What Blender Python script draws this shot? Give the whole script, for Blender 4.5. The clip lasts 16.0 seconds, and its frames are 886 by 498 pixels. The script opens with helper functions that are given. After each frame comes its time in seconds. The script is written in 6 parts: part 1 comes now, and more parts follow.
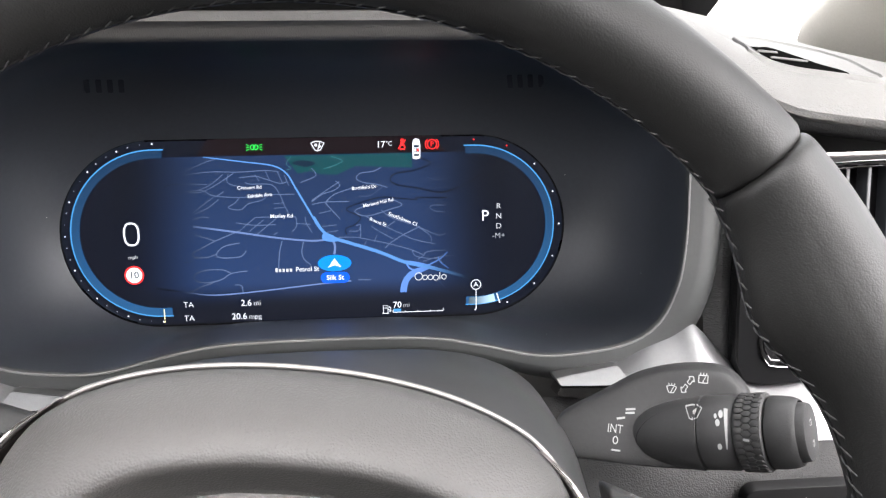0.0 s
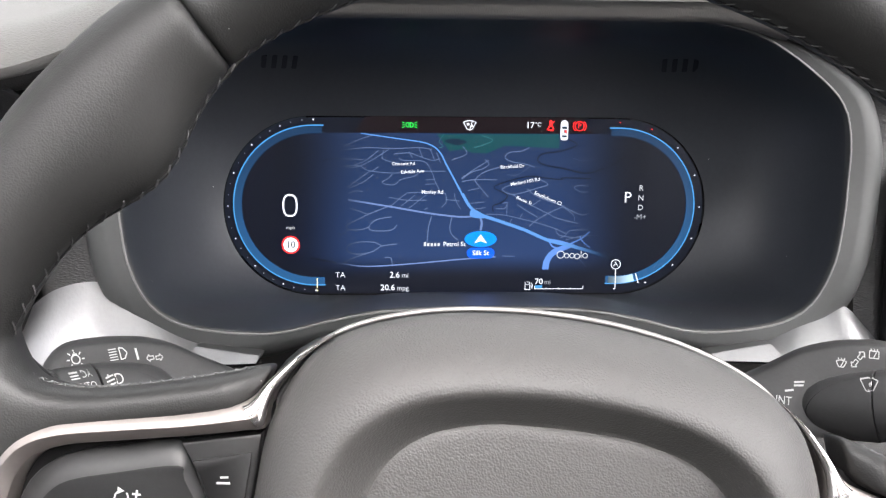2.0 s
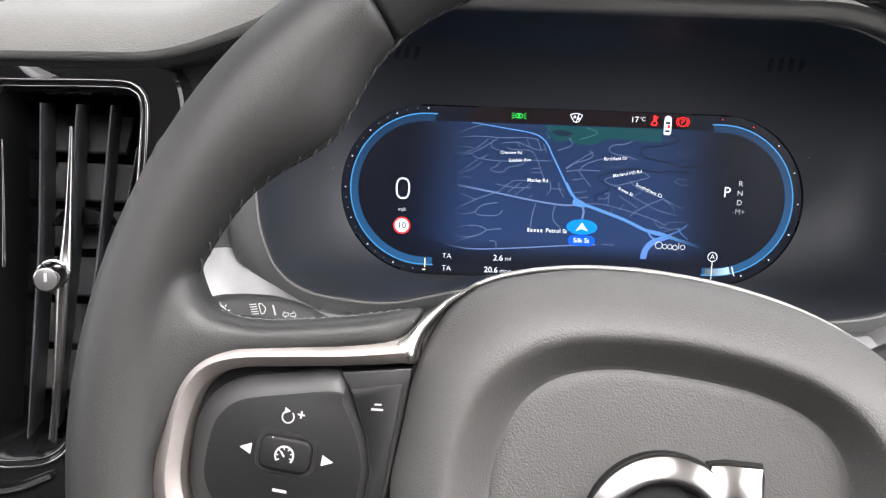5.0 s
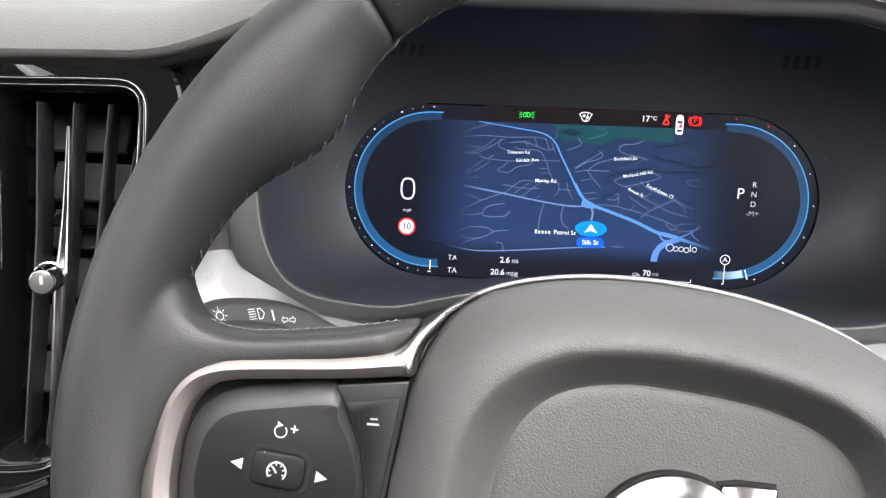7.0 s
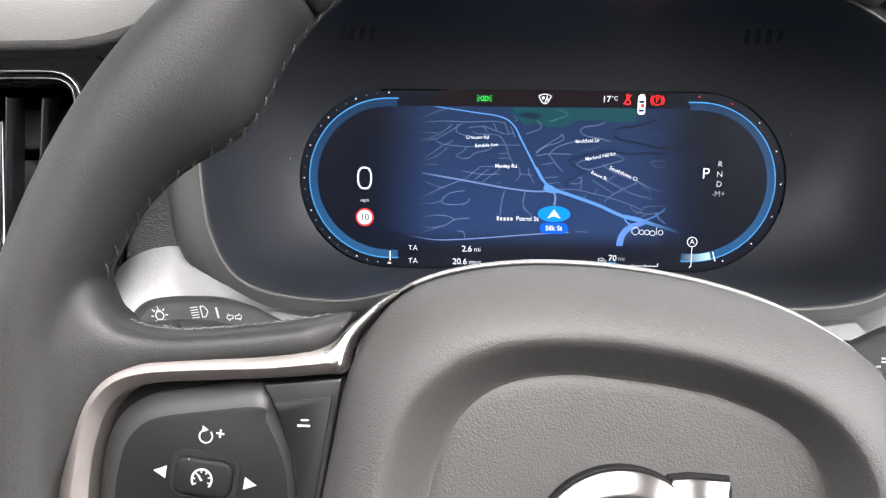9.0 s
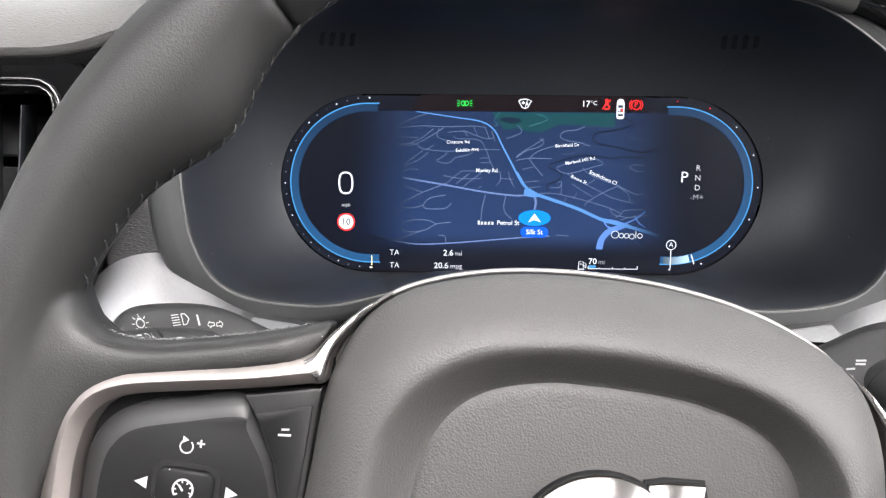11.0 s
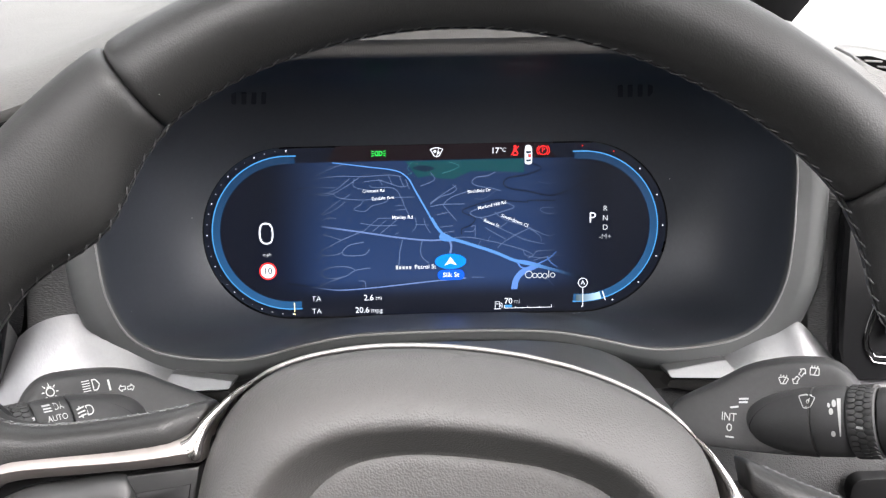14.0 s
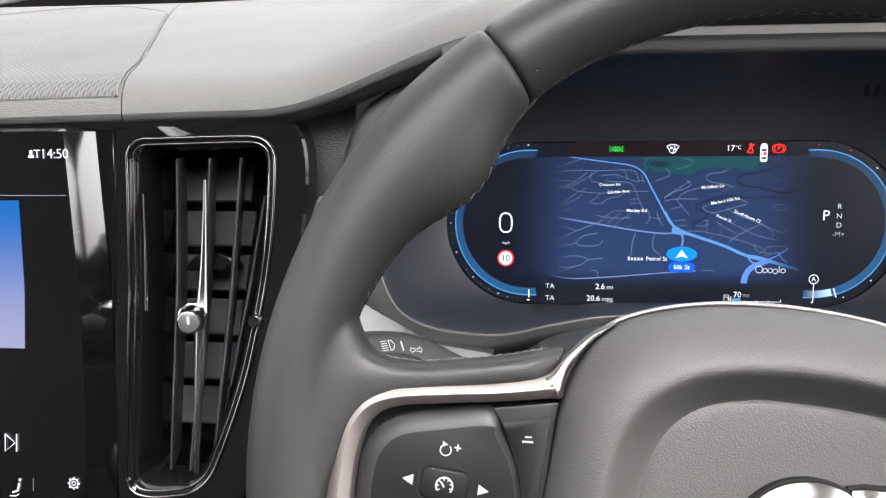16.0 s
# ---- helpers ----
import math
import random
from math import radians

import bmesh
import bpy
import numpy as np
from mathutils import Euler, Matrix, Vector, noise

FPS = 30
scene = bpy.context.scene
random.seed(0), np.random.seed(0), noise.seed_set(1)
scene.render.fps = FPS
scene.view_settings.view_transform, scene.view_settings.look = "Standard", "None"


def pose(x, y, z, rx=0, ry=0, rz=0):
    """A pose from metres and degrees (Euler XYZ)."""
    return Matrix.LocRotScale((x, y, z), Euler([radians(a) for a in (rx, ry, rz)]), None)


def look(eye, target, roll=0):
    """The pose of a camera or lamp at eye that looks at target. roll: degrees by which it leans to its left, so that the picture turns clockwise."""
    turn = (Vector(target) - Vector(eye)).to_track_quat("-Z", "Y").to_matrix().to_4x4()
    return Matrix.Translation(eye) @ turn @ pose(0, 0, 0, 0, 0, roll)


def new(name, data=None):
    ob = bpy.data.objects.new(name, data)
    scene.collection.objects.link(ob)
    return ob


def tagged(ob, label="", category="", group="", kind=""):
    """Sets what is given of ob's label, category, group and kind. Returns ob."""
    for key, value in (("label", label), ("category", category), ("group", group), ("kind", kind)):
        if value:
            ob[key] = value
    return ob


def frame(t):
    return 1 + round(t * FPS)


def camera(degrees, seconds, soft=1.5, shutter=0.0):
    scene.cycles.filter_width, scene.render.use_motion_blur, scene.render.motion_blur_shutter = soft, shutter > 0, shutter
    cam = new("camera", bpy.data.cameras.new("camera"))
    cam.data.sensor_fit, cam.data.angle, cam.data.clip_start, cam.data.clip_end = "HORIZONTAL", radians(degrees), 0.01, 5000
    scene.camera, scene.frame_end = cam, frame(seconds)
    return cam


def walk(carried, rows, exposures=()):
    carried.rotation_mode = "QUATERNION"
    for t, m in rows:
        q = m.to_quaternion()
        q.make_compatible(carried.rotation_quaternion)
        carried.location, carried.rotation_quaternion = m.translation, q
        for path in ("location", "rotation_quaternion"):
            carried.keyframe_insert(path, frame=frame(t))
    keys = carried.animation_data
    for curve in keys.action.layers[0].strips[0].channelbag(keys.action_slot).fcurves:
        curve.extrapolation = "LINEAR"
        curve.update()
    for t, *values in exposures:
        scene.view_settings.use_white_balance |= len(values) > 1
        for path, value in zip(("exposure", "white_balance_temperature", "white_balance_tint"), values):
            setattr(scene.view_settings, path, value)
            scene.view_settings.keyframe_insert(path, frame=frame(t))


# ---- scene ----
from mathutils.bvhtree import BVHTree

cam = camera(55.3, 16.0, soft=1.25)
PATH = [
    (0, (0.02851, -0.47135, 1.11341), (0.07352, -0.00590, 0.93642), 0.268),
    (0.5, (-0.01553, -0.48450, 1.11551), (0.02532, -0.01852, 0.93890), 0.892),
    (1, (-0.03257, -0.47951, 1.10104), (0.00606, -0.01278, 0.92591), 1.755),
    (1.5, (-0.03140, -0.48024, 1.10451), (-0.00126, -0.01336, 0.92812), 1.340),
    (2, (-0.03571, -0.48755, 1.10506), (-0.01387, -0.02026, 0.92855), 0.956),
    (2.5, (-0.04723, -0.49299, 1.09987), (-0.03368, -0.02510, 0.92411), 0.779),
    (3, (-0.05048, -0.49899, 1.10008), (-0.04468, -0.03063, 0.92515), 0.932),
    (3.5, (-0.05321, -0.50897, 1.10008), (-0.05505, -0.04026, 0.92598), 1.067),
    (4, (-0.05828, -0.51638, 1.10122), (-0.06555, -0.04718, 0.92861), 1.286),
    (4.5, (-0.05990, -0.52036, 1.09835), (-0.07256, -0.05070, 0.92730), 1.535),
    (7, (-0.05647, -0.50717, 1.09847), (-0.08022, -0.03915, 0.92415), 1.596),
    (7.5, (-0.05420, -0.50428, 1.09572), (-0.07674, -0.03628, 0.92117), 1.238),
    (8, (-0.04923, -0.49871, 1.09397), (-0.06976, -0.03127, 0.91769), 1.034),
    (8.5, (-0.03980, -0.49401, 1.09466), (-0.05967, -0.02681, 0.91767), 0.549),
    (9, (-0.04029, -0.49234, 1.09197), (-0.05667, -0.02561, 0.91339), 0.229),
    (11.5, (-0.03864, -0.49343, 1.09625), (-0.04438, -0.02661, 0.91725), 0.447),
    (12, (-0.03603, -0.49133, 1.09647), (-0.04104, -0.02443, 0.91765), 0.425),
    (12.5, (-0.00795, -0.49036, 1.11287), (-0.01461, -0.02403, 0.93260), -0.406),
    (13, (-0.00206, -0.49763, 1.11744), (-0.00283, -0.03077, 0.93845), -0.931),
    (13.5, (-0.00514, -0.50020, 1.12141), (-0.00007, -0.03264, 0.94431), -0.921),
    (14, (-0.00432, -0.50147, 1.12292), (0.00443, -0.03309, 0.94815), -0.942),
    (14.5, (-0.00819, -0.50082, 1.11615), (0.00183, -0.03187, 0.94298), -0.958),
    (15, (-0.03654, -0.51372, 1.12668), (-0.04157, -0.04395, 0.95554), -1.569),
    (15.5, (-0.05151, -0.52221, 1.12611), (-0.07643, -0.05145, 0.95949), -2.276),
    (16, (-0.08654, -0.54059, 1.11493), (-0.13985, -0.07023, 0.95395), -1.655),
]
EXPOSURE = [(0, 3.68), (2, 3.66), (4.5, 3.62), (8, 3.66), (14.5, 3.66), (15.5, 3.54), (16, 3.56)]
walk(cam, [(t, look(eye, target, roll)) for t, eye, target, roll in PATH], EXPOSURE)

# ---- world, sun, light ----
world = bpy.data.worlds.new("overcast_sky")
scene.world = world
world.use_nodes = True
wn = world.node_tree.nodes
sky = wn.new("ShaderNodeTexSky")
sky.sky_type = "NISHITA"
sky.sun_disc = False
sky.sun_elevation = radians(58)
sky.sun_rotation = radians(146)
sky.air_density, sky.dust_density, sky.ozone_density = 1.0, 4.0, 1.0
paler = wn.new("ShaderNodeHueSaturation")
paler.inputs["Saturation"].default_value = 0.12
world.node_tree.links.new(sky.outputs["Color"], paler.inputs["Color"])
tint = wn.new("ShaderNodeMix")
tint.data_type, tint.blend_type = "RGBA", "MULTIPLY"
tint.inputs["Factor"].default_value, tint.inputs["B"].default_value = 1.0, (1.035, 1.0, 1.0, 1)
world.node_tree.links.new(paler.outputs["Color"], tint.inputs["A"])
world.node_tree.links.new(tint.outputs["Result"], wn["Background"].inputs["Color"])
wn["Background"].inputs["Strength"].default_value = 0.15
sun = new("sun", bpy.data.lights.new("sun", "SUN"))
sun.data.energy, sun.data.angle, sun.data.color = 0.5, radians(80), (1.0, 0.97, 0.93)
sun.matrix_world = look((0, 0, 20), (-4.3, 6.3, 8))

# ---- materials ----


def make(name):
    m = bpy.data.materials.new(name)
    m.use_nodes = True
    nt = m.node_tree
    return m, nt, nt.nodes["Principled BSDF"]


def surface(name, colour, rough, metal=0.0, grain=0.0, cell=800.0, vary=0.12, coat=0.0, fine=0.0, fleck=0.0, sheen=0.0, spec=0.5, brushed=None, squash=None):
    """A surface with cell grain (leather, moulded plastic), fine noise, slow tone drift, and specks of dust."""
    m, nt, bsdf = make(name)
    n, l = nt.nodes, nt.links
    tc = n.new("ShaderNodeTexCoord")
    slow = n.new("ShaderNodeTexNoise")
    slow.inputs["Scale"].default_value, slow.inputs["Detail"].default_value = 14, 3
    l.new(tc.outputs["Object"], slow.inputs["Vector"])
    quick = n.new("ShaderNodeTexNoise")
    quick.inputs["Scale"].default_value, quick.inputs["Detail"].default_value = 420, 2
    l.new(tc.outputs["Object"], quick.inputs["Vector"])
    both = n.new("ShaderNodeMath")
    both.operation = "ADD"
    l.new(slow.outputs["Fac"], both.inputs[0])
    l.new(quick.outputs["Fac"], both.inputs[1])
    ramp = n.new("ShaderNodeMapRange")
    ramp.inputs["From Min"].default_value, ramp.inputs["From Max"].default_value = 0.6, 1.4
    ramp.inputs["To Min"].default_value, ramp.inputs["To Max"].default_value = 1 - vary, 1 + vary
    l.new(both.outputs[0], ramp.inputs["Value"])
    tone = n.new("ShaderNodeMix")
    tone.data_type, tone.blend_type = "RGBA", "MULTIPLY"
    tone.inputs["Factor"].default_value = 1.0
    tone.inputs["A"].default_value = (*colour, 1)
    l.new(ramp.outputs["Result"], tone.inputs["B"])
    last = tone.outputs["Result"]
    if fleck:
        dust = n.new("ShaderNodeTexVoronoi")
        dust.inputs["Scale"].default_value = 60
        l.new(tc.outputs["Object"], dust.inputs["Vector"])
        spot = n.new("ShaderNodeMath")
        spot.operation, spot.inputs[1].default_value = "LESS_THAN", fleck
        l.new(dust.outputs["Distance"], spot.inputs[0])
        over = n.new("ShaderNodeMix")
        over.data_type = "RGBA"
        l.new(spot.outputs[0], over.inputs["Factor"])
        l.new(last, over.inputs["A"])
        over.inputs["B"].default_value = (0.45, 0.44, 0.42, 1)
        last = over.outputs["Result"]
    l.new(last, bsdf.inputs["Base Color"])
    rr = n.new("ShaderNodeMapRange")
    rr.inputs["To Min"].default_value, rr.inputs["To Max"].default_value = rough * 0.85, rough * 1.15
    l.new(slow.outputs["Fac"], rr.inputs["Value"])
    l.new(rr.outputs["Result"], bsdf.inputs["Roughness"])
    bsdf.inputs["Metallic"].default_value = metal
    bsdf.inputs["Coat Weight"].default_value = coat
    bsdf.inputs["Coat Roughness"].default_value = 0.04
    bsdf.inputs["Sheen Weight"].default_value = sheen
    bsdf.inputs["Specular IOR Level"].default_value = spec
    height = None
    if grain:
        cells = n.new("ShaderNodeTexVoronoi")
        cells.feature = "SMOOTH_F1"
        cells.inputs["Scale"].default_value = cell
        if squash:
            press = n.new("ShaderNodeMapping")
            press.inputs["Scale"].default_value = squash
            warp = n.new("ShaderNodeMix")
            warp.data_type, warp.blend_type = "RGBA", "LINEAR_LIGHT"
            warp.inputs["Factor"].default_value = 0.0007
            l.new(tc.outputs["Object"], warp.inputs["A"])
            l.new(quick.outputs["Color"], warp.inputs["B"])
            l.new(warp.outputs["Result"], press.inputs["Vector"])
            l.new(press.outputs["Vector"], cells.inputs["Vector"])
        else:
            l.new(tc.outputs["Object"], cells.inputs["Vector"])
        bump = n.new("ShaderNodeBump")
        bump.inputs["Strength"].default_value, bump.inputs["Distance"].default_value = grain, 0.0006
        bump.invert = True
        l.new(cells.outputs["Distance"], bump.inputs["Height"])
        height = bump
    if fine or brushed:
        tex = n.new("ShaderNodeTexNoise")
        tex.inputs["Scale"].default_value = 900 if not brushed else 60
        tex.inputs["Detail"].default_value = 4
        vec = tc.outputs["Object"]
        if brushed:
            stretch = n.new("ShaderNodeMapping")
            stretch.inputs["Scale"].default_value = brushed
            l.new(vec, stretch.inputs["Vector"])
            vec = stretch.outputs["Vector"]
        l.new(vec, tex.inputs["Vector"])
        b2 = n.new("ShaderNodeBump")
        b2.inputs["Strength"].default_value, b2.inputs["Distance"].default_value = fine, 0.0002
        l.new(tex.outputs["Fac"], b2.inputs["Height"])
        if height:
            l.new(height.outputs["Normal"], b2.inputs["Normal"])
        height = b2
    if height:
        l.new(height.outputs["Normal"], bsdf.inputs["Normal"])
    return m


GLOW = 0.160  # how bright the screens are against the daylight


def lit(name, colour, strength, gloss=0.28):
    """A lit piece of a screen: it gives off its colour under the screen's smooth glass."""
    m, nt, bsdf = make(name)
    bsdf.inputs["Base Color"].default_value = (0.004, 0.004, 0.005, 1)
    bsdf.inputs["Roughness"].default_value = gloss
    bsdf.inputs["Specular IOR Level"].default_value = 0.18
    bsdf.inputs["Emission Color"].default_value = (*colour, 1)
    bsdf.inputs["Emission Strength"].default_value = strength * GLOW
    return m


def road_lit(name, colour):
    """A lit road that dims towards both ends of the map."""
    return blend_lit(name, (-0.090, -0.052, 0.056, 0.098), (-0.2, -0.1, 0.1), colour, colour, 1.0)


def blend_lit(name, stops_x, stops_z, low, high, strength, floor=0.0):
    """A lit map or tile: low to high along z, fading out along x towards both ends (object metres)."""
    m, nt, bsdf = make(name)
    n, l = nt.nodes, nt.links
    bsdf.inputs["Base Color"].default_value = (0.004, 0.004, 0.005, 1)
    bsdf.inputs["Roughness"].default_value = 0.28
    bsdf.inputs["Specular IOR Level"].default_value = 0.18
    tc = n.new("ShaderNodeTexCoord")
    sep = n.new("ShaderNodeSeparateXYZ")
    l.new(tc.outputs["Object"], sep.inputs["Vector"])

    def ease(socket, a, b):
        mr = n.new("ShaderNodeMapRange")
        mr.interpolation_type = "SMOOTHSTEP"
        mr.inputs["From Min"].default_value, mr.inputs["From Max"].default_value = a, b
        l.new(socket, mr.inputs["Value"])
        return mr.outputs["Result"]

    def times(a, b):
        mu = n.new("ShaderNodeMath")
        mu.operation = "MULTIPLY"
        l.new(a, mu.inputs[0])
        l.new(b, mu.inputs[1])
        return mu.outputs[0]

    fade = times(ease(sep.outputs["X"], stops_x[0], stops_x[1]), ease(sep.outputs["X"], stops_x[3], stops_x[2]))
    fade = times(fade, ease(sep.outputs["Z"], stops_z[0], stops_z[1]))
    mix = n.new("ShaderNodeMix")
    mix.data_type = "RGBA"
    mix.inputs["A"].default_value, mix.inputs["B"].default_value = (*low, 1), (*high, 1)
    l.new(ease(sep.outputs["Z"], stops_z[1], stops_z[2]), mix.inputs["Factor"])
    l.new(mix.outputs["Result"], bsdf.inputs["Emission Color"])
    st = n.new("ShaderNodeMath")
    st.operation = "MULTIPLY"
    st.inputs[1].default_value = strength * GLOW
    deep = n.new("ShaderNodeMath")
    deep.operation, deep.inputs[1].default_value = "POWER", 1.6
    l.new(fade, deep.inputs[0])
    least = n.new("ShaderNodeMath")
    least.operation, least.inputs[1].default_value = "ADD", floor
    l.new(deep.outputs[0], least.inputs[0])
    l.new(least.outputs[0], st.inputs[0])
    l.new(st.outputs[0], bsdf.inputs["Emission Strength"])
    return m


LEATHER = surface("wheel_leather", (0.0118, 0.0117, 0.0115), 0.5, grain=0.13, cell=1900, vary=0.2, fine=0.10, fleck=0.010, spec=0.42)
AIRBAG = surface("airbag_skin", (0.042, 0.0405, 0.0392), 0.58, grain=0.28, cell=1600, vary=0.05, spec=0.62)
DASH_SKIN = surface("dash_skin", (0.104, 0.1022, 0.0988), 0.62, grain=0.45, cell=1100, vary=0.05, fleck=0.012, squash=(0.6, 1.0, 1.4), spec=0.28)
HOOD_SKIN = surface("hood_skin", (0.0886, 0.0855, 0.0824), 0.55, grain=0.2, cell=1600, vary=0.06)
KNOB_FACE = surface("knob_face", (0.0655, 0.0655, 0.0639), 0.3, metal=0.0, vary=0.05)
SIDE_SKIN = surface("fascia_skin", (0.021, 0.021, 0.0215), 0.48, grain=0.6, cell=900, vary=0.10, squash=(0.55, 1.0, 1.7))
KNEE_SKIN = surface("lower_dash_skin", (0.0085, 0.0085, 0.0088), 0.55, grain=0.5, cell=1300, vary=0.10, spec=0.25)
LIP_PLASTIC = surface("hood_plastic", (0.038, 0.0398, 0.0398), 0.55, fine=0.12, vary=0.06, fleck=0.018)
# paler than the lip: its crease highlight as a colour
LIP_GLINT = surface("lip_glint", (0.1232, 0.1232, 0.1232), 0.35, vary=0.05)
WELL_PLASTIC = surface("binnacle_plastic", (0.0255, 0.028, 0.0335), 0.4, fine=0.04, vary=0.10, fleck=0.016, spec=0.36)
COLUMN_PLASTIC = surface("column_plastic", (0.0323, 0.0331, 0.0339), 0.42, fine=0.2, vary=0.08, fleck=0.02)
STALK_PLASTIC = surface("stalk_plastic", (0.027, 0.027, 0.0275), 0.52, fine=0.35, vary=0.12, fleck=0.015, spec=0.30)
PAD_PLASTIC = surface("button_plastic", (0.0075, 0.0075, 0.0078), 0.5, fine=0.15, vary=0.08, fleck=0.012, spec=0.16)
# near black without gloss: the shade inside hollows, put into the colour
HOLLOW_SHADE = surface("hollow_shade", (0.003, 0.003, 0.003), 0.9, spec=0.0)
# lighter copy of the button plastic: light on upward slopes, put into the colour
PAD_EDGE_LIT = surface("button_plastic_lit", (0.018, 0.018, 0.0184), 0.45, fine=0.1, vary=0.08, spec=0.36)
BLACK_GAP = surface("shadow_gap", (0.0115, 0.0115, 0.0119), 0.7, spec=0.12)
SLOT_PLASTIC = surface("slot_plastic", (0.017, 0.0185, 0.022), 0.6, spec=0.15)
VENT_BLACK = surface("vent_surround_black", (0.0075, 0.0075, 0.008), 0.16, vary=0.05, fleck=0.014, spec=0.10)
PIANO = surface("piano_black", (0.0050, 0.0050, 0.0054), 0.05, vary=0.05, fleck=0.014, spec=0.32)
GLASS_BLACK = surface("screen_glass", (0.004, 0.004, 0.005), 0.28, vary=0.05, fleck=0.022, spec=0.18)
TOUCH_GLASS = surface("touch_glass", (0.0023, 0.0023, 0.0028), 0.05, vary=0.05, fleck=0.014, spec=1.0)
ALU = surface("brushed_aluminium", (0.175, 0.175, 0.18), 0.42, metal=0.9, brushed=(14.0, 14.0, 0.5), fine=0.5, vary=0.05)
SATIN = surface("satin_silver", (0.4032, 0.3738, 0.3612), 0.48, metal=1.0, vary=0.04)
SPOKE_SATIN = surface("warm_satin_silver", (0.245, 0.222, 0.212), 0.54, metal=1.0, vary=0.05, fine=0.08)
COVER_SATIN = surface("cover_edge_satin", (0.27, 0.26, 0.255), 0.5, metal=1.0, vary=0.05)
POLISH = surface("polished_silver", (0.5208, 0.5040, 0.4956), 0.24, metal=1.0, vary=0.03)
EMBLEM_METAL = surface("emblem_chrome", (0.21, 0.203, 0.2), 0.18, metal=1.0, vary=0.04)
CHROME = surface("chrome", (0.5208, 0.5124, 0.5124), 0.10, metal=1.0, vary=0.03)
VENT_CHROME = surface("vent_chrome", (0.4200, 0.4032, 0.3948), 0.24, metal=1.0, vary=0.04)
DARK_CHROME = surface("dark_chrome", (0.2352, 0.2310, 0.2310), 0.14, metal=1.0, vary=0.04)
RUBBER = surface("knurled_rubber", (0.0193, 0.0193, 0.0193), 0.6, vary=0.1)
VANE = surface("vent_plastic", (0.03, 0.032, 0.036), 0.40, fine=0.1, vary=0.1, fleck=0.03)
VANE_REAR = surface("rear_vane_plastic", (0.046, 0.047, 0.049), 0.5, vary=0.1, spec=0.3)
PRINT = surface("white_print", (0.3234, 0.3234, 0.3196), 0.5, vary=0.04)
THREAD = surface("grey_thread", (0.066, 0.066, 0.067), 0.8, vary=0.2)
FABRIC = surface("woven_lining", (0.4774, 0.4620, 0.4158), 0.9, grain=0.3, cell=1500, vary=0.05)
HEADLINER = surface("headliner_cloth", (0.52, 0.52, 0.505), 0.9, grain=0.3, cell=1200, vary=0.05)
TRIM_DARK = surface("cabin_trim", (0.0231, 0.0231, 0.0231), 0.7, grain=0.3, cell=500)
# very dark, only for the unseen wall that gloss surfaces reflect
LIGHT_BLOCK_SKIN = surface("light_block_skin", (0.010, 0.010, 0.010), 0.6, grain=0.3, cell=900)
# tone raised so that the ground reflects more light into the glass bevel
PALE_GROUND = surface("pale_ground", (0.27, 0.27, 0.26), 0.9, vary=0.2)

# ---- frames of reference and mesh tools ----
# Dash frame: x to the right, y into the dash, z up along the instrument display; the display's middle is its origin.
DASH = pose(0, 0, 0.95, -12, 0, 0)
# Wheel frame: the rim lies in x and z; the wheel is turned a little to the right.
WHEEL = DASH @ pose(0.006, -0.2745, -0.066, -10.4, 0, 0) @ pose(0, 0, 0, 0, 7.6, 0)


def thing(name, label, category, m=DASH, group="", kind=""):
    ob = new(name)
    ob.empty_display_size = 0.01
    ob.matrix_world = m
    return tagged(ob, label, category, group, kind)


def part(name, bm, material, parent, label="", smooth=True, angle=40.0):
    """Links a bmesh as one mesh object under a thing or a part."""
    me = bpy.data.meshes.new(name)
    bmesh.ops.recalc_face_normals(bm, faces=bm.faces)
    if smooth:
        for f in bm.faces:
            f.smooth = True
        lim = radians(angle)
        for e in bm.edges:
            if len(e.link_faces) == 2 and e.calc_face_angle(0) > lim:
                e.smooth = False
    bm.to_mesh(me)
    bm.free()
    me.materials.append(material)
    ob = new(name, me)
    ob.parent = parent
    return tagged(ob, label)


def spline(points, steps=8, closed=False):
    """Catmull-Rom through points of any dimension."""
    p = [np.array(q, float) for q in points]
    n = len(p)
    out = []
    for i in range(n if closed else n - 1):
        if closed:
            a, b, c, d = p[i - 1], p[i], p[(i + 1) % n], p[(i + 2) % n]
        else:
            a, b, c, d = p[max(i - 1, 0)], p[i], p[i + 1], p[min(i + 2, n - 1)]
        for k in range(steps):
            t = k / steps
            out.append(0.5 * (2 * b + (c - a) * t + (2 * a - 5 * b + 4 * c - d) * t * t + (3 * b - a - 3 * c + d) * t**3))
    if not closed:
        out.append(p[-1])
    return out


def even(points, count, closed=False):
    """The same line in count points at even distances."""
    p = [np.array(q, float) for q in points]
    if closed:
        p = p + [p[0]]
    s = np.r_[0, np.cumsum([np.linalg.norm(b - a) for a, b in zip(p, p[1:])])]
    at = np.linspace(0, s[-1], count + 1)[:-1] if closed else np.linspace(0, s[-1], count)
    return [np.array([np.interp(v, s, [q[k] for q in p]) for k in range(len(p[0]))]) for v in at]


def loft(rings, closed=True, cap=False, cap_last=False):
    """Skin over rings of equally many points."""
    bm = bmesh.new()
    rows = [[bm.verts.new(tuple(q)) for q in ring] for ring in rings]
    n = len(rows[0])
    for r0, r1 in zip(rows, rows[1:]):
        for i in range(n if closed else n - 1):
            j = (i + 1) % n
            try:
                bm.faces.new((r0[i], r0[j], r1[j], r1[i]))
            except ValueError:
                pass
    if cap:
        bm.faces.new(rows[0])
    if cap or cap_last:
        bm.faces.new(rows[-1])
    return bm


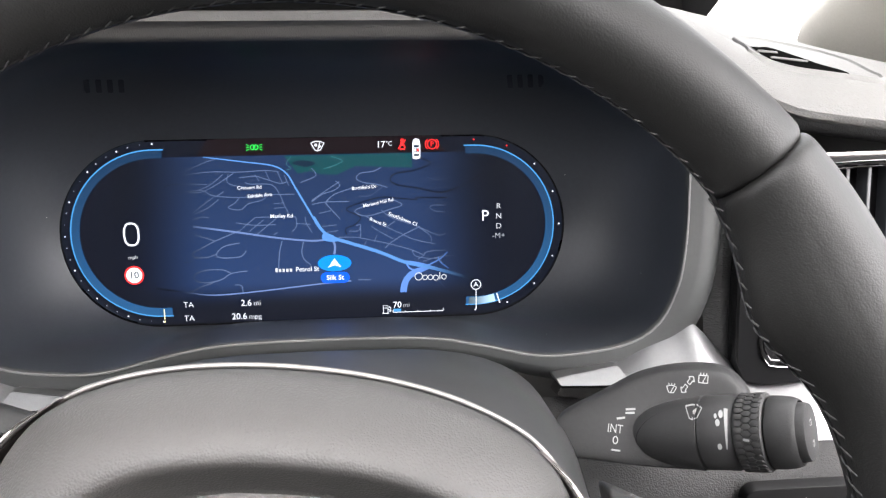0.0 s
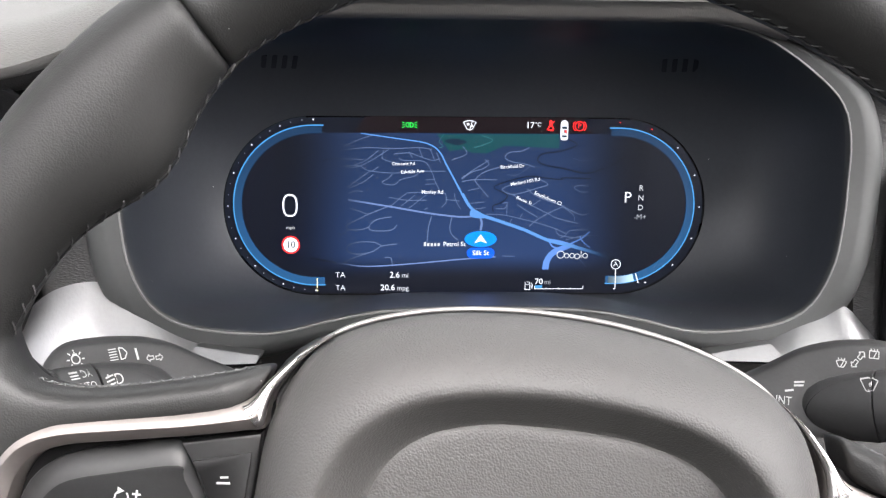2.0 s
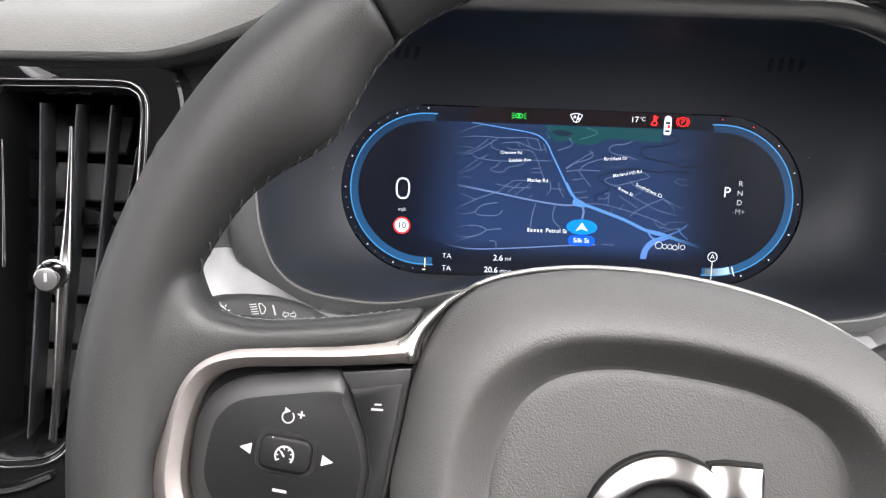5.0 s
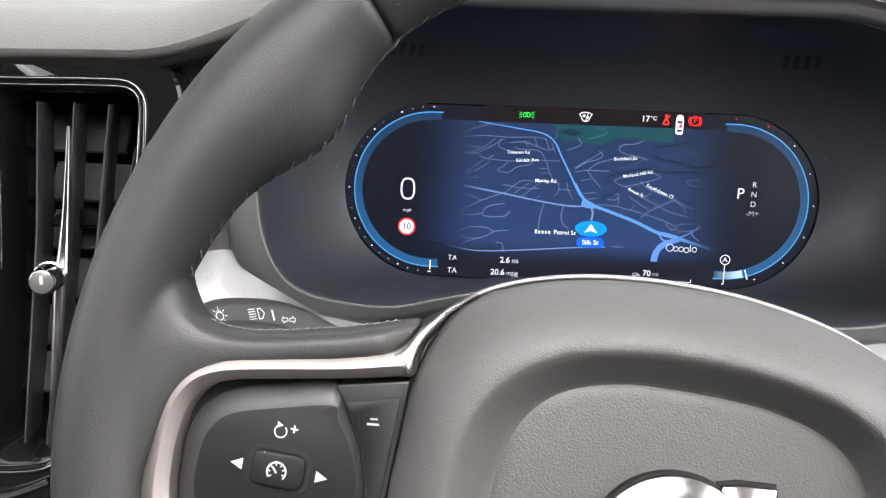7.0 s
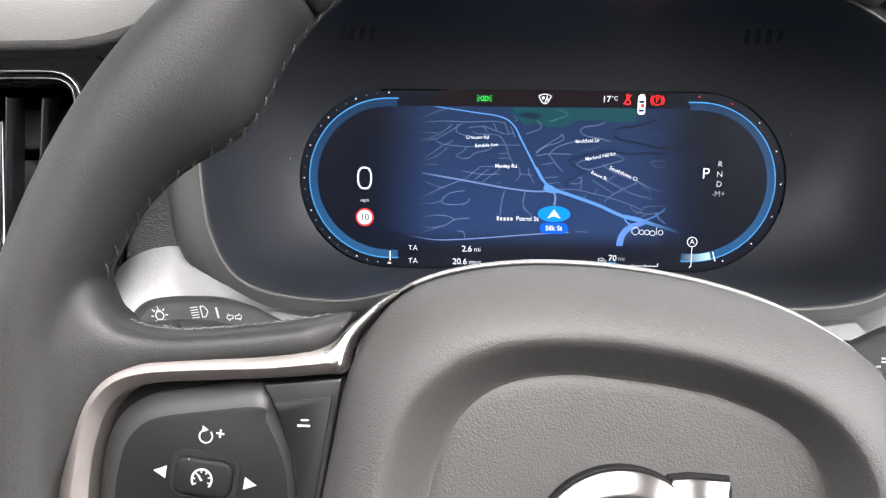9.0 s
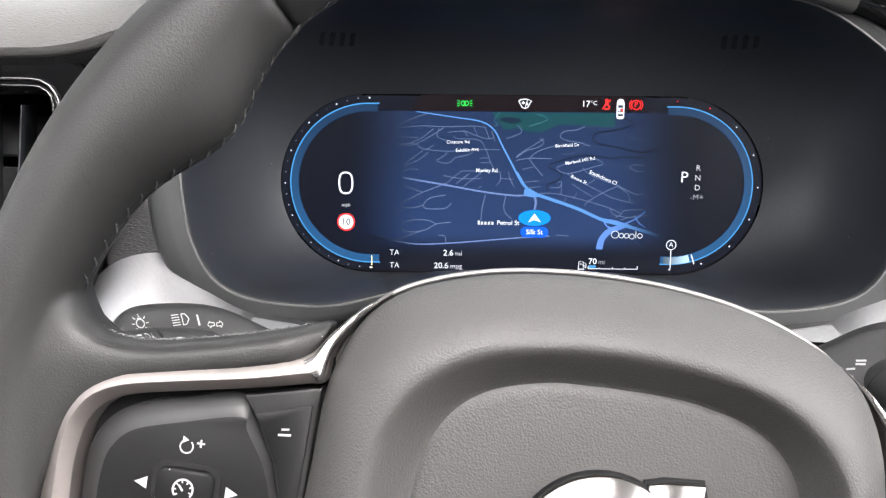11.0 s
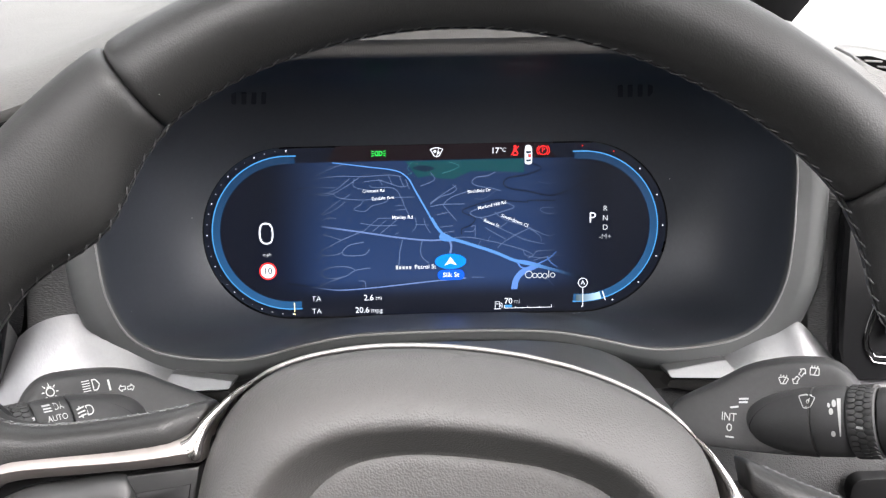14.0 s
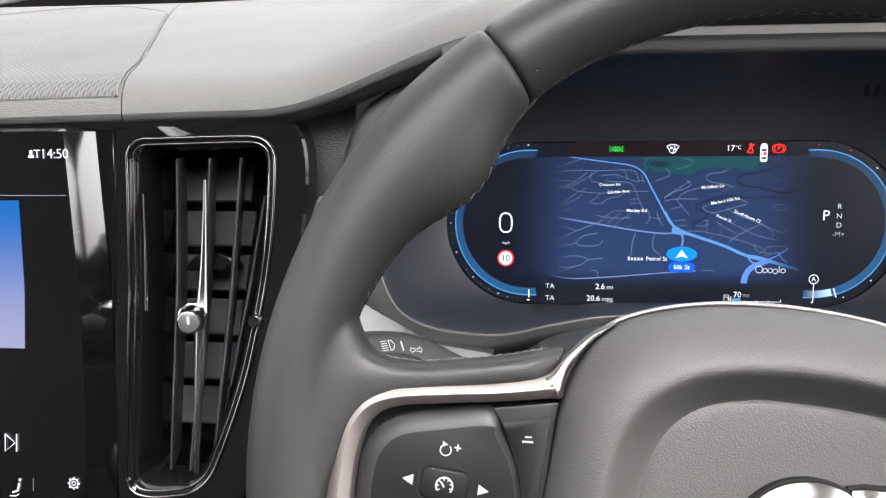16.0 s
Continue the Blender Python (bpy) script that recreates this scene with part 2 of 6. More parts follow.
def tube(points, radius, sides=12, closed=False, flat=1.0, caps=True, up=(0, 1, 0)):
    """A round or flattened bar along points; radius is a number or one for each point."""
    p = [Vector(q) for q in points]
    n = len(p)
    rad = [radius] * n if np.isscalar(radius) else list(radius)
    rings = []
    for i in range(n):
        a, b = (p[i - 1], p[(i + 1) % n]) if closed else (p[max(i - 1, 0)], p[min(i + 1, n - 1)])
        d = (b - a).normalized()
        u = Vector(up)
        side = d.cross(u)
        if side.length < 1e-4:
            side = d.cross(Vector((0.3, 0.2, 1)))
        side.normalize()
        nor = side.cross(d).normalized()
        rings.append([p[i] + (side * math.cos(t) + nor * math.sin(t) * flat) * rad[i] for t in (2 * math.pi * k / sides for k in range(sides))])
    if closed:
        rings.append(rings[0])
        bm = loft(rings)
        bmesh.ops.remove_doubles(bm, verts=bm.verts, dist=1e-6)
        return bm
    return loft(rings, cap=caps)


def plate(outline, y0, y1, bevel=0.0, steps=2):
    """A plate with an outline in x and z, from y0 (front) to y1 (back), with its front edge rounded."""
    o = [np.array(q, float) for q in outline]
    area = sum(a[0] * b[1] - b[0] * a[1] for a, b in zip(o, o[1:] + o[:1]))
    if area < 0:
        o = o[::-1]
    n = len(o)
    nor = []
    for i in range(n):
        d = o[(i + 1) % n] - o[i - 1]
        d = d / (np.linalg.norm(d) + 1e-12)
        nor.append(np.array([d[1], -d[0]]))
    rings = [[(q[0], y1, q[1]) for q in o]]
    s = 1 if y1 > y0 else -1
    if bevel:
        for k in range(steps + 1):
            t = k / steps * math.pi / 2
            back, inn = bevel * (1 - math.sin(t)), bevel * (1 - math.cos(t))
            rings.append([(q[0] - m[0] * inn, y0 + s * back, q[1] - m[1] * inn) for q, m in zip(o, nor)])
    else:
        rings.append([(q[0], y0, q[1]) for q in o])
    return loft(rings, cap=True)


def grow(outline, d):
    """The outline moved outwards by d (inwards: minus)."""
    o = [np.array(q, float) for q in outline]
    area = sum(a[0] * b[1] - b[0] * a[1] for a, b in zip(o, o[1:] + o[:1]))
    sign = 1 if area > 0 else -1
    out = []
    for i in range(len(o)):
        t = o[(i + 1) % len(o)] - o[i - 1]
        t = t / (np.linalg.norm(t) + 1e-12)
        out.append(o[i] + sign * d * np.array([t[1], -t[0]]))
    return out


def rounded(x0, z0, x1, z1, r, steps=5):
    out = []
    for cx, cz, a in ((x1 - r, z1 - r, 0), (x0 + r, z1 - r, 90), (x0 + r, z0 + r, 180), (x1 - r, z0 + r, 270)):
        for k in range(steps + 1):
            t = radians(a + 90 * k / steps)
            out.append((cx + r * math.cos(t), cz + r * math.sin(t)))
    return out


def circle(cx, cz, r, n=32, squash=1.0):
    return [(cx + r * math.cos(2 * math.pi * k / n), cz + squash * r * math.sin(2 * math.pi * k / n)) for k in range(n)]


def merge(*parts):
    """One bmesh out of several."""
    out = bmesh.new()
    for b in parts:
        me = bpy.data.meshes.new("tmp")
        b.to_mesh(me)
        b.free()
        out.from_mesh(me)
        bpy.data.meshes.remove(me)
    return out


def moved(bm, m):
    bm.transform(m)
    return bm


def stroke(points, width, y=0.0, closed=False, taper=None):
    """A flat ribbon in x and z, facing the driver."""
    p = [np.array(q, float) for q in points]
    n = len(p)
    bm = bmesh.new()
    a, b = [], []
    for i in range(n):
        if closed:
            d = p[(i + 1) % n] - p[i - 1]
        else:
            d = p[min(i + 1, n - 1)] - p[max(i - 1, 0)]
        d = d / (np.linalg.norm(d) + 1e-12)
        w = width / 2 * (1 if taper is None else taper[0] + (taper[1] - taper[0]) * i / (n - 1))
        a.append(bm.verts.new((p[i][0] - d[1] * w, y, p[i][1] + d[0] * w)))
        b.append(bm.verts.new((p[i][0] + d[1] * w, y, p[i][1] - d[0] * w)))
    for i in range(n if closed else n - 1):
        j = (i + 1) % n
        bm.faces.new((a[i], b[i], b[j], a[j]))
    return bm


def area(outline, y=0.0):
    bm = bmesh.new()
    bm.faces.new([bm.verts.new((q[0], y, q[1])) for q in outline])
    return bm


def letters(text, size, x, z, y=0.0, turn=0.0, align="CENTER", squeeze=1.0, weight=0.0):
    """Flat letters of that height of capitals, facing the driver, standing in x and z."""
    cu = bpy.data.curves.new("tmp", "FONT")
    cu.body, cu.size, cu.align_x, cu.align_y = text, size / 0.69, align, "CENTER"
    cu.resolution_u = 3
    cu.offset = weight * cu.size
    ob = bpy.data.objects.new("tmp", cu)
    scene.collection.objects.link(ob)
    me = bpy.data.meshes.new_from_object(ob.evaluated_get(bpy.context.evaluated_depsgraph_get()))
    bpy.data.objects.remove(ob)
    bpy.data.curves.remove(cu)
    bm = bmesh.new()
    bm.from_mesh(me)
    bpy.data.meshes.remove(me)
    bm.transform(pose(x, y, z) @ pose(0, 0, 0, 90, 0, 0) @ pose(0, 0, 0, 0, 0, turn) @ Matrix.Diagonal((squeeze, 1, 1, 1)))
    return bm


def mirrored(bm):
    bm.transform(Matrix.Diagonal((-1, 1, 1, 1)))
    return bm

# ---- the cabin shell and what lies outside ----


def box(x0, y0, z0, x1, y1, z1):
    bm = bmesh.new()
    bmesh.ops.create_cube(bm, size=1)
    bm.transform(pose((x0 + x1) / 2, (y0 + y1) / 2, (z0 + z1) / 2) @ Matrix.Diagonal((x1 - x0, y1 - y0, z1 - z0, 1)))
    return bm


def setting(name, bm, material, label, category, smooth=False):
    return tagged(part(name, bm, material, None, smooth=smooth), label, category, kind="structure")


# out of view; a pale reflector below the horizon
setting("ground", area([(-900, -900), (900, -900), (900, 900), (-900, 900)]), PALE_GROUND, "unseen ground around the car, made pale to brighten reflections", "ground").matrix_world = pose(0, 0, 0, -90, 0, 0)
setting("cabin_floor", box(-1.15, -1.9, 0.30, 0.50, 0.75, 0.34), TRIM_DARK, "dark carpeted floor of the car cabin", "floor")
setting("door_panel_right", box(0.50, -1.9, 0.30, 0.58, 0.70, 0.96), TRIM_DARK, "dark door panel below the side window", "door")
setting("door_panel_left", box(-1.23, -1.9, 0.30, -1.15, 0.70, 0.96), TRIM_DARK, "dark door panel below the side window", "door")
setting("rear_panel", box(-1.15, -1.98, 0.30, 0.50, -1.9, 1.02), TRIM_DARK, "dark panel behind the rear seats", "panel")
# unseen wall in place of seats, added to keep rear light and reflections down
setting("seat_back_wall", box(-1.15, -1.02, 0.34, 0.50, -0.95, 1.40), LIGHT_BLOCK_SKIN, "unseen dark wall behind the driver, added to block rear light", "seat backs")
setting("bulkhead", box(-1.15, 0.70, 0.30, 0.50, 0.78, 0.99), TRIM_DARK, "dark bulkhead in front of the footwell", "panel")
# four pieces leave an added opening, so that sky brightens hub and rim
roof = [box(-1.16, -0.52, 1.52, 0.51, -0.18, 1.58), box(-1.16, -1.95, 1.52, 0.51, -1.15, 1.58), box(-1.16, -1.15, 1.52, -0.85, -0.52, 1.58), box(0.18, -1.15, 1.52, 0.51, -0.52, 1.58)]
setting("roof_lining", merge(*roof), HEADLINER, "unseen grey roof lining with an opening added to let skylight in", "ceiling")
for side, x in (("right", 0.47), ("left", -1.12)):
    s = 1 if side == "right" else -1
    for k, y in (("b", -0.95), ("c", -1.85)):
        setting(f"pillar_{k}_{side}", tube([(x + s * 0.07, y, 0.93), (x + s * 0.02, y, 1.55)], 0.06, 10, up=(0, 1, 0)), FABRIC, "pale woven door pillar trim", "pillar", smooth=True)
    # the front pillar leans back from the dash end to the roof
    line = spline([(x + s * 0.105, 0.42, 0.99), (x + s * 0.095, 0.16, 1.17), (x + s * 0.06, -0.08, 1.38), (x, -0.30, 1.55)], 6)
    setting(f"pillar_a_{side}", tube(line, [0.075] * len(line), 14, flat=1.0, up=(1, 0, 0)), FABRIC, "pale woven windscreen pillar trim", "pillar", smooth=True)
glass, gnt, gb = make("windscreen_glass")
clear = gnt.nodes.new("ShaderNodeBsdfTransparent")
clear.inputs["Color"].default_value = (0.93, 0.95, 0.93, 1)
shine = gnt.nodes.new("ShaderNodeBsdfGlossy")
shine.inputs["Roughness"].default_value = 0.02
mixed = gnt.nodes.new("ShaderNodeMixShader")
fr = gnt.nodes.new("ShaderNodeFresnel")
fr.inputs["IOR"].default_value = 1.45
gnt.links.new(fr.outputs["Fac"], mixed.inputs["Fac"])
gnt.links.new(clear.outputs["BSDF"], mixed.inputs[1])
gnt.links.new(shine.outputs["BSDF"], mixed.inputs[2])
gnt.links.new(mixed.outputs["Shader"], gnt.nodes["Material Output"].inputs["Surface"])
pane_rows = [[(x, 0.70 - 0.10 * ((x + 0.33) / 0.8) ** 2 - 0.88 * t, 1.00 + 0.53 * t + 0.02 * math.sin(math.pi * t)) for x in np.linspace(-1.12, 0.46, 13)] for t in np.linspace(0, 1, 7)]
ws = setting("windscreen", loft(pane_rows, closed=False), glass, "clear raked windscreen above the dashboard", "windscreen", smooth=True)
ws.visible_shadow = False

# ---- dashboard ----
dash = thing("dashboard", "charcoal grained dashboard pad with a moulded hood", "dashboard")


def bell(x, a, b):
    """1 inside |x| < a, 0 outside b, smooth between."""
    t = min(max((abs(x) - a) / (b - a), 0), 1)
    return 1 - t * t * (3 - 2 * t)


def pad_front(x):
    """The pad's lower front edge: depth and height at x (from the column's middle)."""
    c = x - 0.006
    h = bell(c, 0.10, 0.245)
    side = 0.0685 if c < 0 else 0.0648
    if c < -0.2:
        side -= 0.02 * min((-c - 0.2), 0.3)
    if c > 0.2:
        side -= 0.115 * min(c - 0.2, 0.3)
    return -0.106 - 0.008 * h, side + (0.108 - side) * h


def pad_point(x, dy, dz, lift=0.0):
    """A point of the pad dy behind its front edge; the pad grows shallower and falls off towards the door."""
    yf, zf = pad_front(x)
    far = 1 - 1.5 * max(0, x - 0.2) if dy > 0 else 1
    d = dy * far
    rise = 0.285 * max(d, 0) - 0.05 * max(d - 0.3, 0)
    flat = 0.012 * bell(x - 0.006, 0.10, 0.245) * min(max(d, 0) / 0.1, 1)
    s = min(max((x - 0.16) / 0.16, 0), 1)
    fall = (0.014 * s * s * (3 - 2 * s) + 0.09 * max(0, x - 0.34)) * min(max(d - 0.06, 0) / 0.22, 1)
    return (x, yf + d + max(0, x - 0.2) * 0.25, zf + dz + rise - flat - fall + lift)


def pad_height(dy):
    return np.interp(dy, [q[0] for q in PAD_PROFILE[3:]], [q[1] for q in PAD_PROFILE[3:]])


def pad_ring(x_of):
    """Profiles across the pad, each from the underside of the front edge over the top to the windscreen."""
    return loft([[pad_point(x_of(u, max(dy, 0.0)), dy, dz) for u in np.linspace(0, 1, 161)] for dy, dz in PAD_PROFILE], closed=False)


PAD_PROFILE = [(0.012, -0.0050), (0.006, -0.0040), (0.0018, -0.0012), (0.0, 0.0025), (0.0016, 0.0068), (0.007, 0.0130), (0.015, 0.0175), (0.026, 0.0195), (0.042, 0.020), (0.08, 0.020), (0.14, 0.020), (0.20, 0.020), (0.26, 0.020), (0.33, 0.020), (0.42, 0.020), (0.52, 0.018), (0.62, 0.012), (0.64, -0.02)]


def pad_seam(dy):
    return -0.3165 - 0.36 * dy + 0.0065 * min(max(dy - 0.008, 0) / 0.05, 1)


part("pad", pad_ring(lambda u, dy: pad_seam(dy) + 0.0003 + u * (0.50 - pad_seam(dy))), DASH_SKIN, dash)
UNDER = ((0.0050, -0.0034), (0.0062, -0.0055), (0.0082, -0.0085), (0.013, -0.0112), (0.024, -0.0120))
for x0, x1 in ((-1.10, -0.135), (0.147, 0.50)):
    part("pad_underside", loft([[pad_point(x, dy, dz) for x in np.linspace(x0, x1, 60)] for dy, dz in UNDER], closed=False), KNEE_SKIN, dash, "dark underside of the pad's front edge")
part("hood_strip", loft([[pad_point(x, dy, dz) for x in np.linspace(-0.135, 0.147, 50)] for dy, dz in ((-0.0006, 0.0012), (0.0004, -0.0034), (0.0042, -0.0052)) + tuple((a, b - 0.0018) for a, b in UNDER[1:])], closed=False), HOOD_SKIN, dash, "grey front strip of the hood")


# no real hollow: a sheet just above the pad, coloured like deep shade
RECESS_SHADE = ((-0.0012, 0.0010), (-0.0012, 0.0022), (0.0008, 0.0074), (0.0060, 0.0136), (0.0142, 0.0183), (0.0255, 0.0204), (0.042, 0.0209), (0.08, 0.0210), (0.13, 0.0210))
part("hood_recess", loft([[pad_point(0.006 + (0.094 - 0.30 * max(dy - 0.01, 0)) * u, dy, dz) for u in np.linspace(-1, 1, 60)] for dy, dz in RECESS_SHADE], closed=False), HOLLOW_SHADE, dash, "near-black sheet on the hood's top, painting a recess's shade")
GRILLE = surface("speaker_mesh", (0.0924, 0.0901, 0.0862), 0.6, vary=0.05)
gn, gl = GRILLE.node_tree.nodes, GRILLE.node_tree.links
gtc = gn.new("ShaderNodeTexCoord")
holes = gn.new("ShaderNodeTexVoronoi")
holes.voronoi_dimensions = "2D"
holes.inputs["Scale"].default_value, holes.inputs["Randomness"].default_value = 520, 0.0
slant = gn.new("ShaderNodeMapping")
slant.inputs["Rotation"].default_value, slant.inputs["Scale"].default_value = (0, 0, radians(-26)), (1, 0.32, 1)
gl.new(gtc.outputs["Object"], slant.inputs["Vector"])
gl.new(slant.outputs["Vector"], holes.inputs["Vector"])
open_hole = gn.new("ShaderNodeMapRange")
open_hole.inputs["From Min"].default_value, open_hole.inputs["From Max"].default_value = 0.22, 0.40
open_hole.inputs["To Min"].default_value = 0.30
gl.new(holes.outputs["Distance"], open_hole.inputs["Value"])
mesh_tone = gn.new("ShaderNodeMix")
mesh_tone.data_type = "RGBA"
mesh_tone.inputs["A"].default_value, mesh_tone.inputs["B"].default_value = (0.008, 0.008, 0.008, 1), (0.095, 0.093, 0.089, 1)
gl.new(open_hole.outputs["Result"], mesh_tone.inputs["Factor"])
gl.new(mesh_tone.outputs["Result"], gn["Principled BSDF"].inputs["Base Color"])
pit = gn.new("ShaderNodeBump")
pit.inputs["Strength"].default_value, pit.inputs["Distance"].default_value = 0.9, 0.001
gl.new(holes.outputs["Distance"], pit.inputs["Height"])
gl.new(pit.outputs["Normal"], gn["Principled BSDF"].inputs["Normal"])
left_pad = part("pad", pad_ring(lambda u, dy: -1.10 + u * (pad_seam(dy) - 0.0003 + 1.10)), DASH_SKIN, dash)


def grille_surface(x, dy):
    return pad_point(x, dy, pad_height(dy), 0.0009)


def grille_place(u, v):
    """A point of the mesh: u from the passenger's side to the seam, v from the front to its rounded back edge."""
    back = np.interp(u, (0.0, 0.1, 0.25, 0.4, 0.55, 0.7, 0.85, 0.95, 0.985, 1.0), (0.35, 0.395, 0.44, 0.46, 0.455, 0.43, 0.39, 0.355, 0.335, 0.315))
    dy = 0.0048 + v**1.6 * (back - 0.0048)
    return grille_surface(-0.62 + u * (pad_seam(dy) - 0.0030 + 0.62), dy)


spread = (*np.linspace(0, 0.9, 31)[:-1], *np.linspace(0.9, 1, 12))
part("speaker_grille", loft([[grille_place(u, v) for u in spread] for v in np.linspace(0, 1, 60)], closed=False), GRILLE, dash, "fine perforated grey speaker mesh")
bead = [grille_place(1, v) for v in np.linspace(0.0, 1, 40)] + [grille_place(u, 1) for u in spread[::-1]]
part("grille_edge", tube([(a, b, c - 0.0004) for a, b, c in bead], 0.0013, 8), DASH_SKIN, dash)
part("cowl", tube([(x, 0.60 - 0.1 * (x + 0.33) ** 2, 0.244) for x in np.linspace(-1.1, 0.48, 20)], [0.035 - 0.031 * min(max((i - 10) / 8, 0), 1) for i in range(20)], 10, up=(0, 0, 1)), BLACK_GAP, dash, "black strip at the foot of the windscreen")

# fascia behind vents and binnacle: a grained panel, curved back at the sides
def fascia_piece(x0, x1, back=0.0):
    rows = []
    for z in np.linspace(0.085, -0.20, 14):
        rows.append([(x, back - 0.073 - (0.45 * (min(x, 0.212) - 0.2035) if 0 < x < 0.232 else 0) - 0.12 * min(max((-z - 0.02), 0), 0.2) + 0.25 * max(0, x - 0.24), z) for x in np.linspace(x0, x1, 30)])
    return loft(rows, closed=False)


part("fascia", fascia_piece(-0.222, -0.190), SIDE_SKIN, dash, "black grained fascia skin")
part("fascia", fascia_piece(0.2035, 0.231), SIDE_SKIN, dash, "black grained fascia skin")
part("fascia_back", fascia_piece(-1.1, -0.222, 0.055), BLACK_GAP, dash)
part("fascia_back", fascia_piece(0.231, 0.49, 0.055), BLACK_GAP, dash)
# knee panel below the trim
rows = []
for k, (y, z) in enumerate(((-0.085, -0.080), (-0.100, -0.092), (-0.118, -0.105), (-0.128, -0.125), (-0.125, -0.17), (-0.09, -0.30), (-0.02, -0.40))):
    rows.append([(x, y, z) for x in np.linspace(-0.22, 0.49, 40)])
part("knee_panel", loft(rows, closed=False), KNEE_SKIN, dash, "black grained lower dash panel")

# ---- instrument binnacle ----
binnacle = thing("instrument_binnacle", "dark plastic instrument binnacle with a rounded grey lip", "instrument housing")
CX = 0.006
half = [(0.0, 0.1005), (0.070, 0.1000), (0.112, 0.0965), (0.140, 0.0870), (0.172, 0.0640), (0.1815, 0.0450), (0.1835, 0.020), (0.1825, -0.005), (0.179, -0.026), (0.170, -0.0445), (0.153, -0.0545), (0.124, -0.0585), (0.104, -0.0575), (0.082, -0.0520), (0.056, -0.0470), (0.028, -0.0455)]
full = half + [(0.0, -0.0452)] + [(-x, z) for x, z in half[:0:-1]]
RINGN = 160
opening = even([(x + CX, z) for x, z in spline(full, 6, closed=True)], RINGN, closed=True)


def pill(cx, cz, hx, hz, n=RINGN, power=4.0):
    """A stadium: two half rounds and two straight sides, starting at the top middle, going to the right."""
    r = hz
    pts = []
    for k in range(60):
        t = radians(90 - 180 * k / 59)
        pts.append((cx + hx - r + r * math.cos(t), cz + r * math.sin(t)))
    for k in range(60):
        t = radians(-90 - 180 * k / 59)
        pts.append((cx - hx + r + r * math.cos(t), cz + r * math.sin(t)))
    pts = [(cx, cz + hz)] + pts
    return even(pts, n, closed=True)


screen_edge = pill(0.001, -0.0017, 0.1456, 0.0540)


def lip_depth(z):
    return -0.085 - 0.10 * max(z - 0.02, 0) + 0.10 * max(-0.02 - z, 0)


def bias(q):
    """How wide the lip is at a point of the opening: broad at the sides, thin along the top and the bottom."""
    x, z = abs(q[0] - CX), q[1]
    side = min(max((x - 0.10) / 0.075, 0), 1)
    if z > 0.03:
        side *= 1 - 0.55 * min((z - 0.03) / 0.06, 1)
    return 0.007 + 0.015 * side + (0.008 * min(max((-0.036 - z) / 0.010, 0), 1))


wide = grow(opening, 1.0)
nor = [b - a for a, b in zip(opening, wide)]
rings = []
for share, dy in ((1.0, 0.055), (1.02, 0.030), (1.0, 0.012), (0.94, 0.0050), (0.86, 0.0014), (0.74, -0.0008), (0.56, -0.0020), (0.40, -0.0022), (0.33, -0.0020), (0.16, -0.0010), (0.07, -0.0008), (0.02, -0.0004), (0.0, 0.0010), (0.0, 0.0035)):
    rings.append([(q[0] + m[0] * bias(q) * share, lip_depth(q[1]) + dy + 0.011 * share**1.5 * min(max((-0.034 - q[1]) / 0.012, 0), 1), q[1] + m[1] * bias(q) * share) for q, m in zip(opening, nor)])
part("lip", loft(rings), LIP_PLASTIC, binnacle, "matt grey moulded lip")
# a thin pale tube stands in for the highlight along the crease
part("lip_edge", tube([(q[0] + m[0] * 0.0008, lip_depth(q[1]) - 0.0006, q[1] + m[1] * 0.0008) for q, m in zip(opening, nor)], 0.0006, 6, True), LIP_GLINT, binnacle, "fine pale line painting the highlight on the lip's crease")
# the dark well: from inside the lip back to the edge of the display
rings = []
for t in (0.0, 0.04, 0.12, 0.24, 0.38, 0.52, 0.66, 0.80, 0.91, 0.97, 1.0):
    s = t**0.80
    ring = []
    for a, b in zip(opening, screen_edge):
        # steep walls behind the lip, then a dished back face round the display
        inner = a + (b - a) * (0.18 * t + 0.82 * t**2.6)
        ring.append((inner[0], (lip_depth(a[1]) + 0.0035) * (1 - s) + (-0.0015) * s, inner[1]))
    rings.append(ring)
part("well", loft(rings), WELL_PLASTIC, binnacle, "smooth black inner walls")
# small slots near the top corners, let into the well
well_me = binnacle.children[-1].data
well_tree = BVHTree.FromPolygons([v.co.copy() for v in well_me.vertices], [list(p.vertices) for p in well_me.polygons])
for sx in (-1, 1):
    for k in range(4):
        x = CX + sx * 0.1112 + (k - 1.5) * 0.0054
        place, normal = well_tree.ray_cast(Vector((x, -0.2, 0.0812)), Vector((0, 1, 0)))[:2]
        if normal.y > 0:
            normal = -normal
        if k == 0:
            tilt = well_tree.ray_cast(Vector((CX + sx * 0.1112, -0.2, 0.0812)), Vector((0, 1, 0)))[1]
            tilt = -tilt if tilt.y > 0 else tilt
        normal = tilt
        up = (Vector((0, 0, 1)) - normal * normal.z).normalized()
        m = Matrix((up.cross(normal), -normal, up)).transposed().to_4x4()
        slot = plate(rounded(-0.0014, -0.0055, 0.0014, 0.0055, 0.0007, 2), -0.00025, 0.003)
        part("slot", moved(slot, Matrix.Translation(place) @ m), SLOT_PLASTIC, binnacle, smooth=False)

# ---- steering column cover ----
column = thing("steering_column_cover", "matt black plastic cover over the steering column", "column cover")
rings = []
